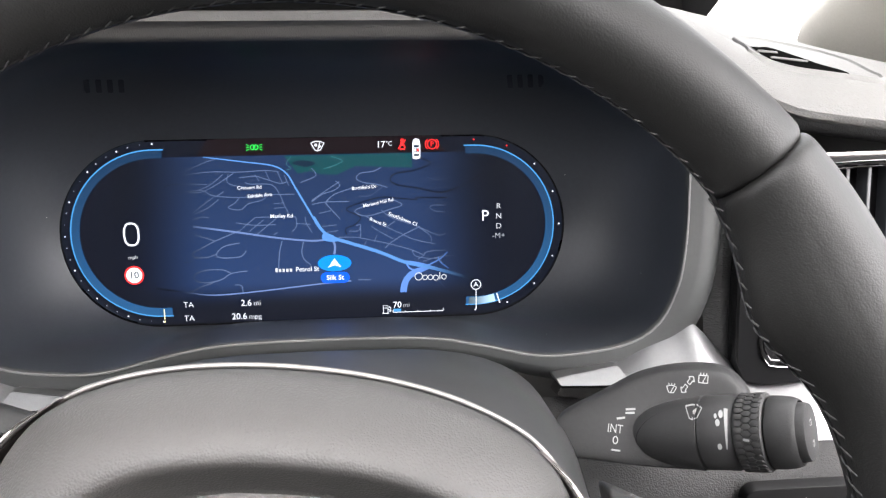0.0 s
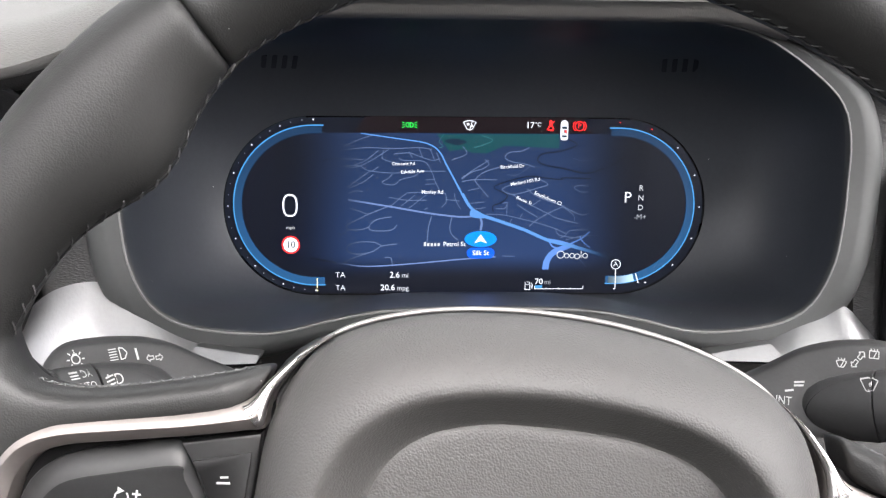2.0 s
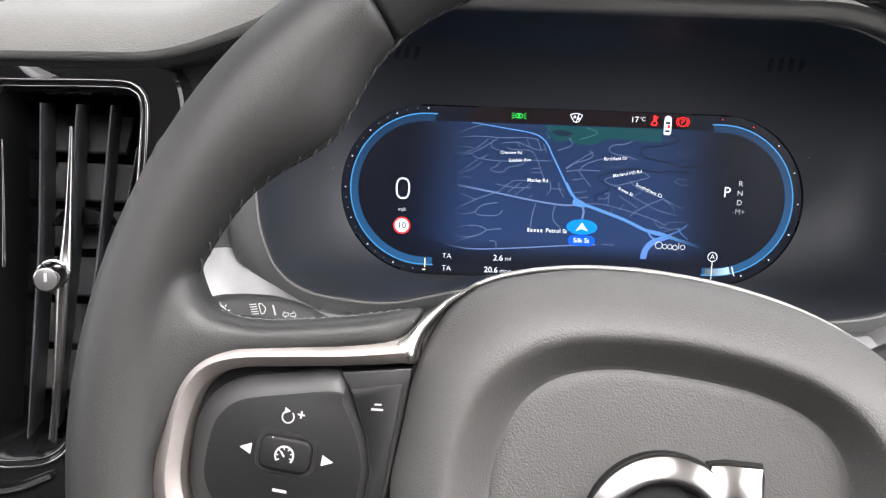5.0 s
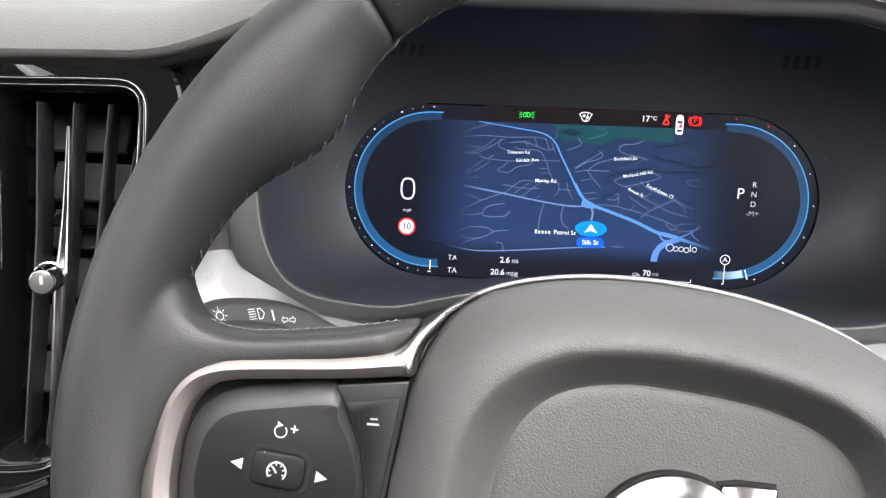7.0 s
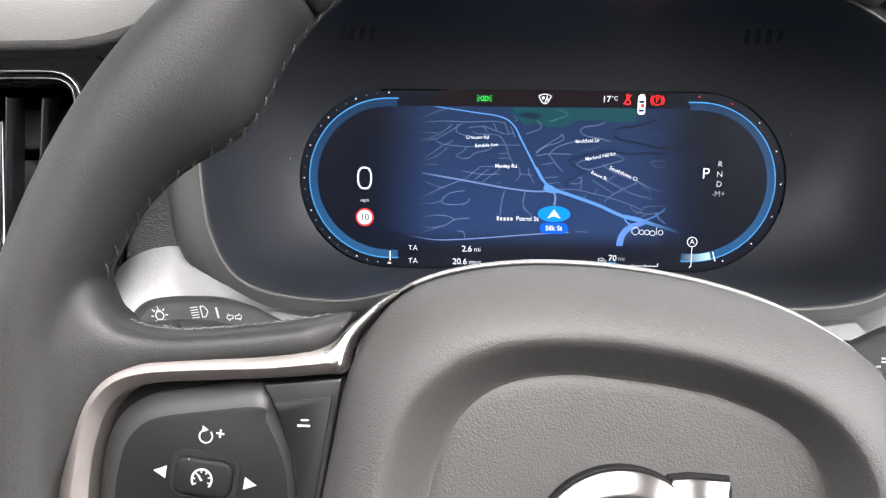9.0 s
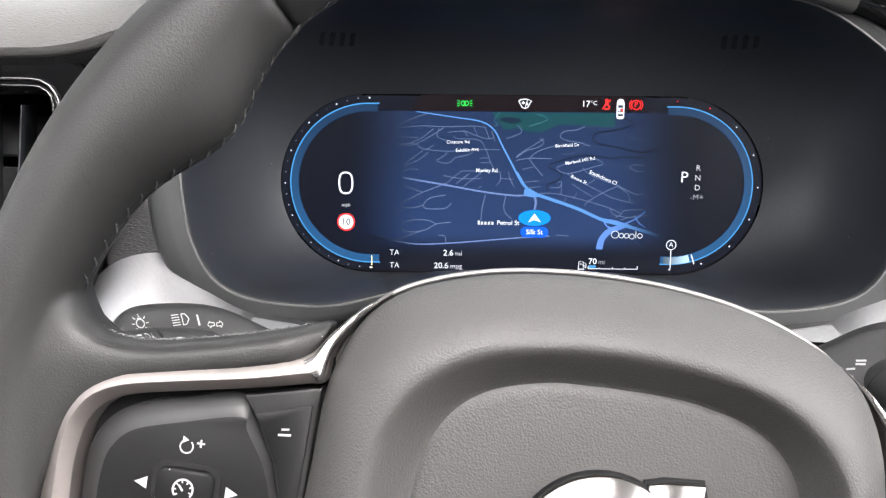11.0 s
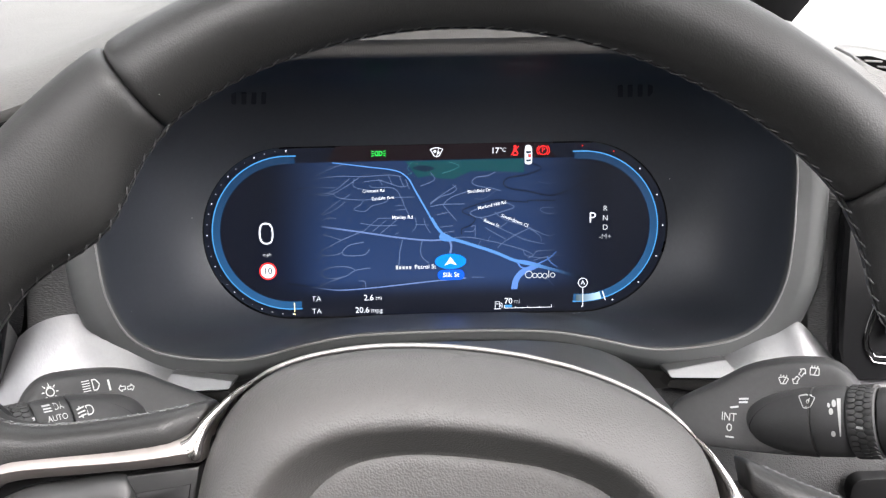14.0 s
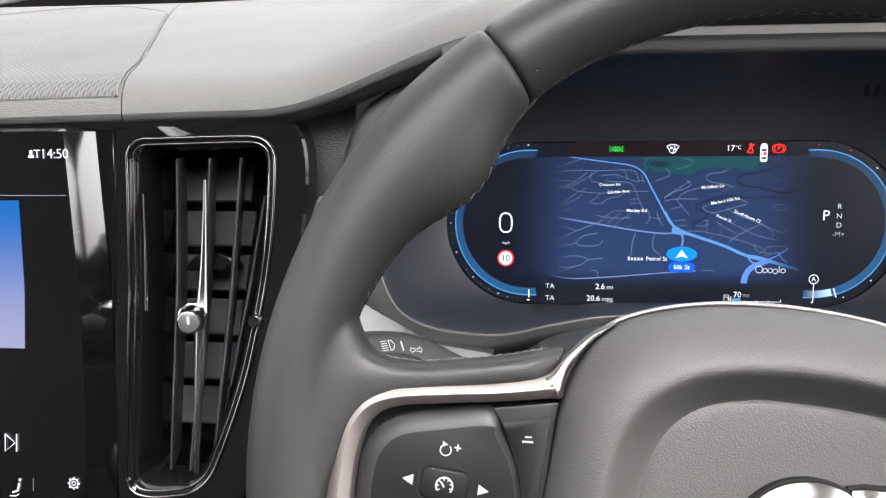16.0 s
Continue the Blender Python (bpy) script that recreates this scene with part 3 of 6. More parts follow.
for y, hw, top in ((-0.060, 0.102, -0.058), (-0.10, 0.114, -0.047), (-0.14, 0.117, -0.051), (-0.18, 0.114, -0.059), (-0.215, 0.104, -0.069), (-0.225, 0.095, -0.077)):
    o = []
    for k in range(25):
        t = radians(180 * k / 24)
        o.append((CX + hw * (abs(math.cos(t)) ** 0.55) * (1 if math.cos(t) > 0 else -1), y, top - 0.062 + 0.062 * math.sin(t) ** 0.8))
    o += [(CX - hw * 0.8, y, top - 0.12), (CX + hw * 0.8, y, top - 0.12)]
    rings.append(o)
part("upper_shroud", loft(rings, cap=True), COLUMN_PLASTIC, column, "smooth upper half of the cover")
part("collar", tube([(CX + 0.062 * math.cos(t), -0.226, -0.135 + 0.058 * math.sin(t)) for t in (2 * math.pi * k / 40 for k in range(40))], 0.004, 8, True), BLACK_GAP, column, "black collar behind the wheel")

# ---- brushed trim beside the column ----
for sx, word in ((-1, "left"), (1, "right")):
    trim = thing("dash_trim", "brushed aluminium trim strip with a bright polished end", "trim", group="dash trims")
    k = 1 if sx > 0 else -1

    def at(x, y, z):
        return (CX + k * x, y, z)

    peak = (0.1895, -0.0455, 0.2125, -0.0690) if sx > 0 else (0.204, -0.032, 0.228, -0.047)
    stations = [(0.1480, -0.0628, -0.0800, -0.077), (0.154, -0.0600, -0.0830, -0.077), (0.165, -0.0540, -0.0850, -0.078), (peak[0] - 0.011, peak[1] - 0.003, -0.0860, -0.079), (peak[0], peak[1], -0.0870, -0.082), ((peak[0] + peak[2]) / 2, (peak[1] + peak[3]) / 2, -0.0875, -0.085), (peak[2], peak[3], -0.0880, -0.086), (peak[2] + 0.012, peak[3] - 0.009, -0.0890, -0.085)]
    if sx < 0:
        stations[-3] = (0.2190, -0.0360, -0.0875, -0.085)
        stations[-2] = (0.2310, -0.0455, -0.0880, -0.086)
    if sx > 0:
        stations[-3:] = [((peak[0] + peak[2]) / 2, (peak[1] + peak[3]) / 2, -0.0905, -0.085), (peak[2], peak[3], -0.0955, -0.086), (peak[2] + 0.012, peak[3] - 0.004, -0.0985, -0.088)]
        stations += [(0.26, -0.0735, -0.1000, -0.085), (0.32, -0.074, -0.1005, -0.074), (0.48, -0.078, -0.103, -0.03)]
    rows = []
    for x, zt, zb, y in spline(stations, 6):
        row = []
        foot = -0.108 - (0.004 * min(max((x - 0.19) / 0.03, 0), 1) if sx > 0 else 0)
        for t in np.linspace(0, 1, 13):
            z = zt + (zb - zt) * t
            row.append(at(x, y + (foot - y) * t - 0.004 * math.sin(math.pi * t), z))
        row.append(at(x, -0.100, zb - 0.006))
        rows.append(row)
    part("strip", loft(rows, closed=False), ALU, trim, angle=70)
    tip = [at(0.1150, -0.0935, -0.0678), at(0.1478, -0.0910, -0.0632), at(0.1530, -0.1005, -0.0712), at(0.1165, -0.0985, -0.0707)]
    low = [at(0.1155, -0.093, -0.0768), at(0.151, -0.094, -0.0825)]

    def wedge(front, deep):
        """A flat piece with four corners, pushed back by deep, with its edges broken."""
        bm = bmesh.new()
        a = [bm.verts.new(q) for q in front]
        b = [bm.verts.new((q[0], q[1] + deep, q[2] - 0.001)) for q in front]
        bm.faces.new(a)
        bm.faces.new(b[::-1])
        for n in range(4):
            bm.faces.new((a[n], a[(n + 1) % 4], b[(n + 1) % 4], b[n]))
        bmesh.ops.recalc_face_normals(bm, faces=bm.faces)
        bmesh.ops.bevel(bm, geom=list(bm.edges), offset=0.0005, segments=2, affect="EDGES")
        return bm

    part("tip", wedge(tip, 0.020), ALU, trim, "satin metal end piece", angle=30)
    part("tip_front", wedge([tip[3], tip[2], low[1], low[0]], 0.016), POLISH, trim, "polished underside of the end piece", angle=30)
    part("tip_edge", tube([tip[3], tip[2]], 0.0006, 6), CHROME, trim, "polished edge")

# ---- instrument display ----
display = thing("instrument_display", "wide lit instrument display showing a dark blue street map", "display")
part("panel", plate([tuple(q) for q in grow(screen_edge, 0.004)], 0.0, 0.010), GLASS_BLACK, display, "glossy black display glass")
MM = 0.001
part("backlight", area([tuple(q) for q in grow(screen_edge, -0.001)], -0.0002), lit("lit_black_level", (0.0016, 0.0030, 0.0080), 1.0), display, "faint backlight of the dark display", smooth=False)
L_WHITE = lit("lit_white", (0.80, 0.84, 0.92), 0.85)
L_SOFT = lit("lit_soft", (0.5, 0.52, 0.56), 0.9)
L_GREY = lit("lit_grey", (0.30, 0.32, 0.36), 0.8)
L_RED = lit("lit_red", (1.0, 0.03, 0.03), 0.95)
L_GREEN = lit("lit_green", (0.03, 0.75, 0.10), 0.9)
L_BLUE = lit("lit_pointer_blue", (0.0, 0.20, 0.85), 1.0)
L_TAG = lit("lit_tag_blue", (0.0, 0.085, 0.72), 1.0)
L_ARC = lit("lit_arc_edge", (0.07, 0.33, 0.70), 0.68)
L_BAND = blend_lit("lit_arc_band", (-0.30, -0.28, 0.28, 0.30), (-0.3, -0.050, 0.046), (0.012, 0.066, 0.165), (0.006, 0.026, 0.066), 1.0)
L_TEAL = lit("lit_park", (0.0045, 0.043, 0.052), 1.0)
L_AMBER = lit("lit_needle", (0.95, 0.85, 0.45), 1.0)
L_PALE = blend_lit("lit_marker", (0.082, 0.108, 0.2, 0.3), (-0.2, -0.1, 0.1), (0.42, 0.62, 0.80), (0.42, 0.62, 0.80), 0.9, 0.10)
L_DARK = lit("lit_lake", (0.004, 0.014, 0.030), 1.0)
L_BAR = lit("lit_warning_strip", (0.005, 0.002, 0.003), 1.0)
MAP = blend_lit("lit_map", (-0.1140, -0.056, 0.050, 0.112), (-0.0470, -0.030, 0.043), (0.0110, 0.0275, 0.083), (0.0085, 0.0205, 0.058), 1.0, 0.10)
ROAD = {
    "highway": road_lit("lit_highway", (0.075, 0.205, 0.48)),
    "exit": road_lit("lit_slip_road", (0.085, 0.19, 0.50)),
    "main": road_lit("lit_main_road", (0.105, 0.16, 0.33)),
    "street": road_lit("lit_street", (0.080, 0.116, 0.215)),
    "faint": road_lit("lit_faint_street", (0.035, 0.055, 0.12)),
    "river": road_lit("lit_river", (0.003, 0.006, 0.016)),
    "path": road_lit("lit_path", (0.03, 0.13, 0.15)),
}
LEVEL = {"river": -0.0007, "path": -0.0008, "faint": -0.0007, "street": -0.0008, "main": -0.0009, "exit": -0.0010, "highway": -0.0011}


def mm(points):
    return [(x * MM, z * MM) for x, z in points]


part("map", area([(-0.114, -0.047), (0.112, -0.047), (0.112, 0.0424), (-0.114, 0.0424)], -0.0004), MAP, display, "dark blue map picture", smooth=False)
park = area(mm([(-17.4, 42.1), (56.2, 42.3), (56.4, 33.7), (38.7, 34.7), (23.4, 35.2), (12.7, 30.6), (3.6, 31.0), (-2.5, 32.9), (-9.8, 31.7)]), -0.0006)
part("park", park, L_TEAL, display, "dark green park on the map", smooth=False)
part("lake", area(mm(spline([(-12.9, 37.7), (-8.3, 39.2), (-1.5, 38.5), (0.5, 37.0), (-4.1, 35.5), (-7.6, 35.9)], 4, True)), -0.0008), L_DARK, display, smooth=False)
part("warning_strip", area([(-0.066, 0.0428), (0.076, 0.0428), (0.070, 0.0520), (-0.060, 0.0520)], -0.0004), L_BAR, display, "dim red warning strip", smooth=False)


def road(kind, width, points):
    pts = spline(mm(points), 5)
    slim = (0.45, 1.0) if points[0][1] > 41 else None  # roads thin out towards the far edge
    slender = 0.78 if kind == "street" else 0.9
    part("road", stroke(pts, width * slender * MM, LEVEL[kind], taper=slim), ROAD[kind], display, smooth=False)


def caption(text, x, z, size, turn=0, material=None, align="CENTER", y=-0.0014, name="caption", weight=0.0):
    part(name, letters(text, size * MM, x * MM, z * MM, y, turn, align, weight=weight), material or L_WHITE, display, smooth=False)


road('highway', 1.5, [(-62.6,42.1),(-40.1,39.0),(-23.5,36.4),(-15.9,31.6),(-11.3,23.3),(-5.1,11.9),(1.1,0.5),(5.0,-3.7)])
road('highway', 2.2, [(3.9,-3.1),(9.4,-6.4),(21.0,-10.3),(36.6,-15.7),(50.8,-21.9),(65.0,-25.4),(79.3,-29.5),(92.1,-33.8)])
road('highway', 1.2, [(-1.5,6.6),(2.7,-0.6),(7.4,-5.7)])
road('main', 1.2, [(-70.5,2.5),(-44.7,-1.7),(-20.3,-5.8),(-2.2,-7.7),(8.9,-6.8)])
for k in (-1.35, 0.0, 1.35):  # three lanes of the slip road, drawing together at the junction
    road('exit', 1.45, [(49.6 + k,-40.1),(50.9 + k * 0.9,-34.0 - k * 0.25),(55.4 + k * 0.4,-28.9 - k * 0.8),(66.0,-25.0 - k * 0.35)])
road('exit', 1.1, [(60.4,-27.9),(54.1,-26.0),(51.6,-22.3)])
road('exit', 1.0, [(76.5,-16.5),(72.0,-20.5),(66.0,-23.6),(57.5,-27.0)])
road('exit', 0.9, [(70.5,-19.5),(72.5,-23.0),(77.0,-26.5)])
road('exit', 1.2, [(49.2,-21.2),(58.7,-22.7),(66.6,-25.1),(72.9,-27.4)])
road('main', 1.5, [(9.5,-16.1),(10.2,-11.4),(8.9,-7.2)])
road('main', 0.9, [(-93.8,-33.0),(-74.0,-36.4),(-60.3,-38.1),(-37.2,-36.9),(-1.9,-33.7),(19.0,-32.2)])
road('street', 0.7, [(22.9,-31.7),(30.7,-32.0)])
road('street', 0.7, [(-48.7,-32.5),(-44.9,-33.0),(-44.1,-37.3)])
road('street', 0.8, [(-20.3,-7.3),(-22.1,-14.3),(-23.0,-23.3)])
road('street', 0.8, [(-8.0,-8.0),(-9.2,-14.2),(-7.9,-18.6),(-4.1,-22.0)])
road('street', 0.8, [(-44.5,-7.8),(-53.9,-9.7),(-58.1,-14.0),(-55.5,-16.2),(-44.8,-15.9),(-41.1,-12.5)])
road('street', 0.8, [(-58.1,-14.0),(-63.1,-15.6),(-70.0,-15.6),(-71.4,-13.1),(-64.6,-9.4),(-58.5,-6.3),(-44.7,-0.8)])
road('street', 0.7, [(-58.5,-6.3),(-64.5,-4.2),(-69.8,-2.4)])
road('street', 0.8, [(-41.0,-24.4),(-50.2,-25.6),(-56.3,-29.1),(-64.8,-30.6),(-70.9,-29.1),(-70.8,-25.5),(-64.7,-23.3),(-55.5,-23.3),(-50.2,-25.6)])
road('street', 0.8, [(-56.3,-29.1),(-67.9,-33.0),(-73.2,-35.8)])
road('street', 0.6, [(-70.0,-15.6),(-73.8,-18.2),(-76.8,-18.2)])
road('street', 0.6, [(-46.2,4.1),(-35.6,2.3),(-23.4,2.4)])
road('street', 0.6, [(-44.7,-1.2),(-36.4,5.7),(-32.5,6.9),(-11.9,6.6)])
road('street', 0.6, [(-38.7,-1.2),(-30.3,5.4)])
road('street', 0.6, [(-34.1,-2.7),(-23.4,5.7)])
road('street', 0.6, [(-11.9,6.6),(-11.5,1.5),(-14.2,-1.9)])
road('street', 0.6, [(-6.6,6.6),(-5.8,2.4),(-2.7,-3.1)])
road('street', 0.6, [(-11.9,2.7),(-3.5,2.0)])
road('street', 0.6, [(-24.9,-3.5),(-22.5,-2.2)])
road('street', 0.6, [(-77.8,22.2),(-64.3,23.0),(-58.3,20.0),(-43.2,18.6),(-31.0,19.7),(-12.0,19.8)])
road('street', 0.6, [(-74.7,32.0),(-59.7,33.6),(-43.1,33.2),(-28.0,33.8),(-20.4,32.8)])
road('street', 0.6, [(-73.1,34.2),(-62.6,38.8),(-55.1,41.1)])
road('street', 0.6, [(-49.1,32.1),(-49.9,27.6),(-45.4,25.4),(-40.1,24.7)])
road('street', 0.6, [(-46.1,32.6),(-55.2,26.8),(-64.3,22.3),(-71.8,22.2)])
road('street', 0.6, [(-52.1,32.1),(-59.7,26.1),(-67.3,23.0)])
road('street', 0.6, [(-43.1,29.9),(-34.1,30.7),(-29.5,29.3),(-20.4,26.3),(-15.9,27.1)])
road('street', 0.6, [(-40.1,27.7),(-37.1,26.2),(-25.0,25.5),(-20.4,19.5),(-18.1,13.4),(-15.8,8.8)])
road('street', 0.6, [(-34.1,31.5),(-31.8,27.7)])
road('street', 0.6, [(-28.0,33.3),(-25.7,27.8)])
road('street', 0.6, [(-21.2,32.8),(-18.6,26.3)])
road('street', 0.6, [(-17.4,30.9),(-15.1,24.8)])
road('street', 0.6, [(-43.9,18.1),(-46.2,15.5),(-50.0,12.8),(-43.2,11.5),(-38.6,14.8),(-31.0,16.7),(-28.0,19.1)])
road('street', 0.6, [(-58.3,19.0),(-64.3,14.7),(-70.4,10.1)])
road('street', 0.6, [(-55.3,17.8),(-61.3,13.2),(-69.7,9.4)])
road('street', 0.6, [(-52.2,22.3),(-56.8,19.6),(-61.3,21.5)])
road('street', 0.6, [(-70.5,6.3),(-65.9,7.8),(-61.4,7.4)])
road('street', 0.5, [(-24.2,14.6),(-18.9,14.9)])
road('street', 0.5, [(-24.2,11.9),(-18.1,12.2)])
road('street', 0.6, [(-85.2,25.4),(-82.2,26.7),(-73.2,27.0),(-61.2,26.5)])
road('street', 0.6, [(-2.4,15.8),(2.5,19.3),(6.7,21.9),(14.0,26.5)])
road('street', 0.6, [(-1.8,34.7),(0.5,30.2),(-8.6,26.4)])
road('street', 0.7, [(-2.4,13.5),(5.3,14.8),(19.1,14.8)])
road('street', 0.7, [(-2.4,15.0),(3.7,19.3),(10.6,21.5),(14.1,24.3),(11.6,27.0)])
road('street', 0.7, [(13.9,4.4),(6.8,12.8),(6.1,15.1),(11.4,19.4),(22.0,22.8)])
road('street', 0.6, [(1.5,8.2),(8.4,9.7)])
road('street', 0.6, [(3.1,0.5),(11.6,1.3)])
road('street', 0.6, [(4.7,-3.1),(12.4,-2.1)])
road('street', 0.7, [(38.4,34.3),(33.4,32.0),(26.5,31.2),(23.8,28.1),(28.1,25.6),(35.8,24.4),(41.7,22.4)])
road('street', 0.7, [(45.3,15.0),(50.0,12.2),(43.9,9.9),(29.3,6.0),(22.3,9.0),(28.4,12.1)])
road('street', 0.6, [(37.7,9.4),(44.0,4.5),(59.6,-0.9)])
road('street', 0.6, [(28.5,6.0),(37.9,0.6),(48.9,-4.8),(56.7,-8.6),(69.3,-11.7)])
road('street', 0.7, [(60.4,-0.9),(50.4,-5.6),(42.8,-10.2),(39.4,-13.4)])
road('street', 0.6, [(59.7,-1.6),(66.0,-6.3),(66.9,-10.2)])
road('street', 0.6, [(60.4,-1.6),(70.7,-6.3),(75.4,-5.5)])
road('street', 0.6, [(31.7,-0.2),(36.4,-3.3),(44.3,-7.9)])
road('street', 0.6, [(45.6,2.6),(41.0,-0.5)])
road('street', 0.6, [(12.5,-6.1),(22.5,-6.4),(33.4,-8.7),(42.8,-11.0),(55.3,-14.9),(61.7,-18.0)])
road('street', 0.6, [(18.6,-2.6),(24.0,-2.5),(25.5,1.0),(22.7,0.5)])
road('street', 0.6, [(25.5,0.6),(25.3,-6.7)])
road('street', 0.5, [(34.9,-5.6),(33.1,-9.2)])
road('street', 0.5, [(28.7,-8.7),(27.2,-11.4)])
road('street', 0.6, [(75.7,-15.6),(64.7,-16.0),(61.7,-18.8),(58.6,-20.4)])
road('street', 0.6, [(55.3,-14.9),(57.8,-18.8),(68.0,-20.4),(74.3,-19.6)])
road('street', 0.6, [(61.8,-21.9),(72.7,-19.1),(82.1,-19.1)])
road('street', 0.6, [(71.1,-20.3),(74.4,-25.1)])
road('street', 0.6, [(74.9,11.1),(68.6,11.5),(66.3,10.0),(70.3,7.7),(75.0,7.7)])
road('street', 0.5, [(70.0,-33.0),(74.9,-38.5)])
road('street', 0.5, [(82.3,-24.3),(90.4,-30.6)])
road('faint', 0.6, [(65.1,27.9),(71.3,26.4),(80.5,28.0)])
road('faint', 0.6, [(80.8,20.1),(90.0,24.7),(97.6,29.7)])
road('faint', 0.6, [(38.9,22.9),(31.3,17.9),(25.2,17.9)])
road('river', 1.0, [(60.1,39.8),(67.1,36.0),(57.2,32.1),(46.5,30.5),(43.5,26.7),(48.2,23.7),(59.0,21.8),(73.1,18.9),(83.9,21.9)])
road('river', 0.8, [(76.3,15.7),(59.2,16.1),(58.4,15.0),(48.4,16.0),(37.5,16.8),(22.2,12.8),(17.6,9.8),(25.4,5.6),(22.4,1.3),(17.0,-1.0),(17.1,-4.6)])
road('path', 0.5, [(-12.9,41.9),(-15.9,37.6),(-13.6,34.7),(-15.9,33.9)])
road('path', 0.5, [(5.1,34.0),(12.7,36.4),(16.0,38.7),(9.6,41.2)])

part("junction", area(mm(spline([(4.0, -3.0), (8.5, -4.5), (13.0, -7.8), (8.0, -8.6), (3.0, -7.0)], 4, True)), -0.0012), ROAD["highway"], display, smooth=False)
for word, x, z, size, turn in (("Crescent Rd", -37.4, 24.2, 1.7, 1), ("Eskdale Ave", -31.8, 19.6, 1.8, 4), ("Manley Rd", -19.9, 7.3, 1.95, 0), ("Birchfield Dr", 28.2, 22.8, 1.75, 4), ("Marland Hill Rd", 36.1, 13.7, 1.8, 11), ("Southdown Cl", 50.2, 3.7, 1.95, -23), ("Rouse St", 35.7, 2.4, 1.8, -23)):
    caption(word, x, z, size * 1.10, turn, weight=0.007)
# a shop's name stands as a plain bar
part("name_bar", merge(*[area([(x, -0.0256), (x + 0.0014, -0.0256), (x + 0.0014, -0.0256 + h), (x, -0.0256 + h)], -0.0013) for x, h in ((-0.0249, 0.0025), (-0.0229, 0.0019), (-0.0208, 0.0019), (-0.0187, 0.0019), (-0.0166, 0.0019))]), L_SOFT, display, smooth=False)
caption("Petrol St", -13.2, -24.4, 2.65, 0, align="LEFT", weight=0.008)
rings = [stroke(circle(x, z, r, 24), 0.0005, -0.0013, closed=True) for x, z, r in ((0.0589, -0.0308, 0.0022), (0.0627, -0.0315, 0.0014), (0.0659, -0.0315, 0.0014), (0.0691, -0.0319, 0.0015), (0.0740, -0.0315, 0.0014))]
part("map_mark", merge(*rings, stroke([(0.0715, -0.0330), (0.0715, -0.0286)], 0.0005, -0.0013)), L_SOFT, display, "pale map maker mark", smooth=False)
# the car's pointer
part("pointer", area(circle(0.0096, -0.0212, 0.0098, 40, 0.50), -0.0016), L_BLUE, display, "blue pointer disc", smooth=False)
part("pointer_arrow", area(mm([(9.6, -18.2), (13.6, -23.8), (9.6, -22.4), (5.6, -23.8)]), -0.0019), L_WHITE, display, smooth=False)
part("road_tag", area(rounded(0.0012, -0.0331, 0.0182, -0.0265, 0.0033), -0.0017), L_TAG, display, "deep blue road name tag", smooth=False)
caption("Silk St", 9.7, -29.8, 2.9, y=-0.0020, weight=0.010)


def arc_points(cx, cz, r, a0, a1, n=60):
    return [(cx + r * math.cos(radians(a0 + (a1 - a0) * k / n)), cz + r * math.sin(radians(a0 + (a1 - a0) * k / n))) for k in range(n + 1)]


for sx, cx, r in ((-1, -0.0905, 0.0481), (1, 0.0927, 0.0475)):
    cz = -0.0014
    mid = 180 if sx < 0 else 0
    inner = r - 0.0046
    outer_line = [(cx - sx * 0.0060, cz + r)] + arc_points(cx, cz, r, 90, 270 if sx < 0 else -90) + [(cx - sx * 0.0060, cz - r)]
    band = [(cx - sx * 0.0050, cz + r - 0.0025)] + arc_points(cx, cz, r - 0.0025, 90, 270 if sx < 0 else -90) + [(cx - sx * 0.0055, cz - r + 0.0025)]
    n = len(outer_line)
    part("gauge_arc", stroke(outer_line, 0.00075, -0.0010), L_ARC, display, "thin bright blue arc", smooth=False)
    part("gauge_band", stroke(band, 0.0046, -0.0007), L_BAND, display, "dull blue gauge band", smooth=False)
    ring = arc_points(cx, cz, r + 0.0049, 96 if sx < 0 else 84, 264 if sx < 0 else -84)
    part("gauge_ring", stroke(ring, 0.0003, -0.0006), lit("lit_ring", (0.010, 0.016, 0.026), 1.0), display, smooth=False)
    count = 24 if sx < 0 else 8
    for k in range(count + 1):
        a = 90 + (180 * k / count) * (1 if sx < 0 else -1)
        big = k % 3 == 0 if sx < 0 else True
        rr = (0.00052 if big else 0.00030) if sx < 0 else 0.00050
        mat = L_WHITE if sx < 0 or k > 1 else L_RED
        x, z = cx + (r + 0.0033) * math.cos(radians(a)), cz + (r + 0.0033) * math.sin(radians(a))
        part("tick", area(circle(x, z, rr, 10), -0.0010), mat, display, smooth=False)
part("needle", stroke([(-0.0895, -0.0453), (-0.0895, -0.0512)], 0.0006, -0.0018), L_AMBER, display, smooth=False)
part("needle_dot", area(circle(-0.0895, -0.0527, 0.0005, 10), -0.0018), L_AMBER, display, smooth=False)
part("power_marker", stroke(arc_points(0.0927, -0.0014, 0.0452, -95, -75, 14), 0.0046, -0.0012, taper=(0.9, 1.0)), L_PALE, display, "pale blue power marker", smooth=False)
part("power_end", stroke([(0.1056, -0.0425), (0.1075, -0.0485)], 0.0007, -0.0018), L_WHITE, display, smooth=False)
# digits and letters
part("speed", stroke(spline([(-0.1051 + 0.0040 * math.cos(t) * (abs(math.cos(t)) ** -0.25 if abs(math.cos(t)) > 0.05 else 1), -0.001 + 0.0063 * math.sin(t) * (abs(math.sin(t)) ** -0.2 if abs(math.sin(t)) > 0.05 else 1)) for t in (2 * math.pi * k / 28 for k in range(28))], 2, True), 0.0011, -0.0014, closed=True), L_WHITE, display, "large white zero", smooth=False)
caption("mph", -105.1, -14.4, 2.1, material=L_SOFT)
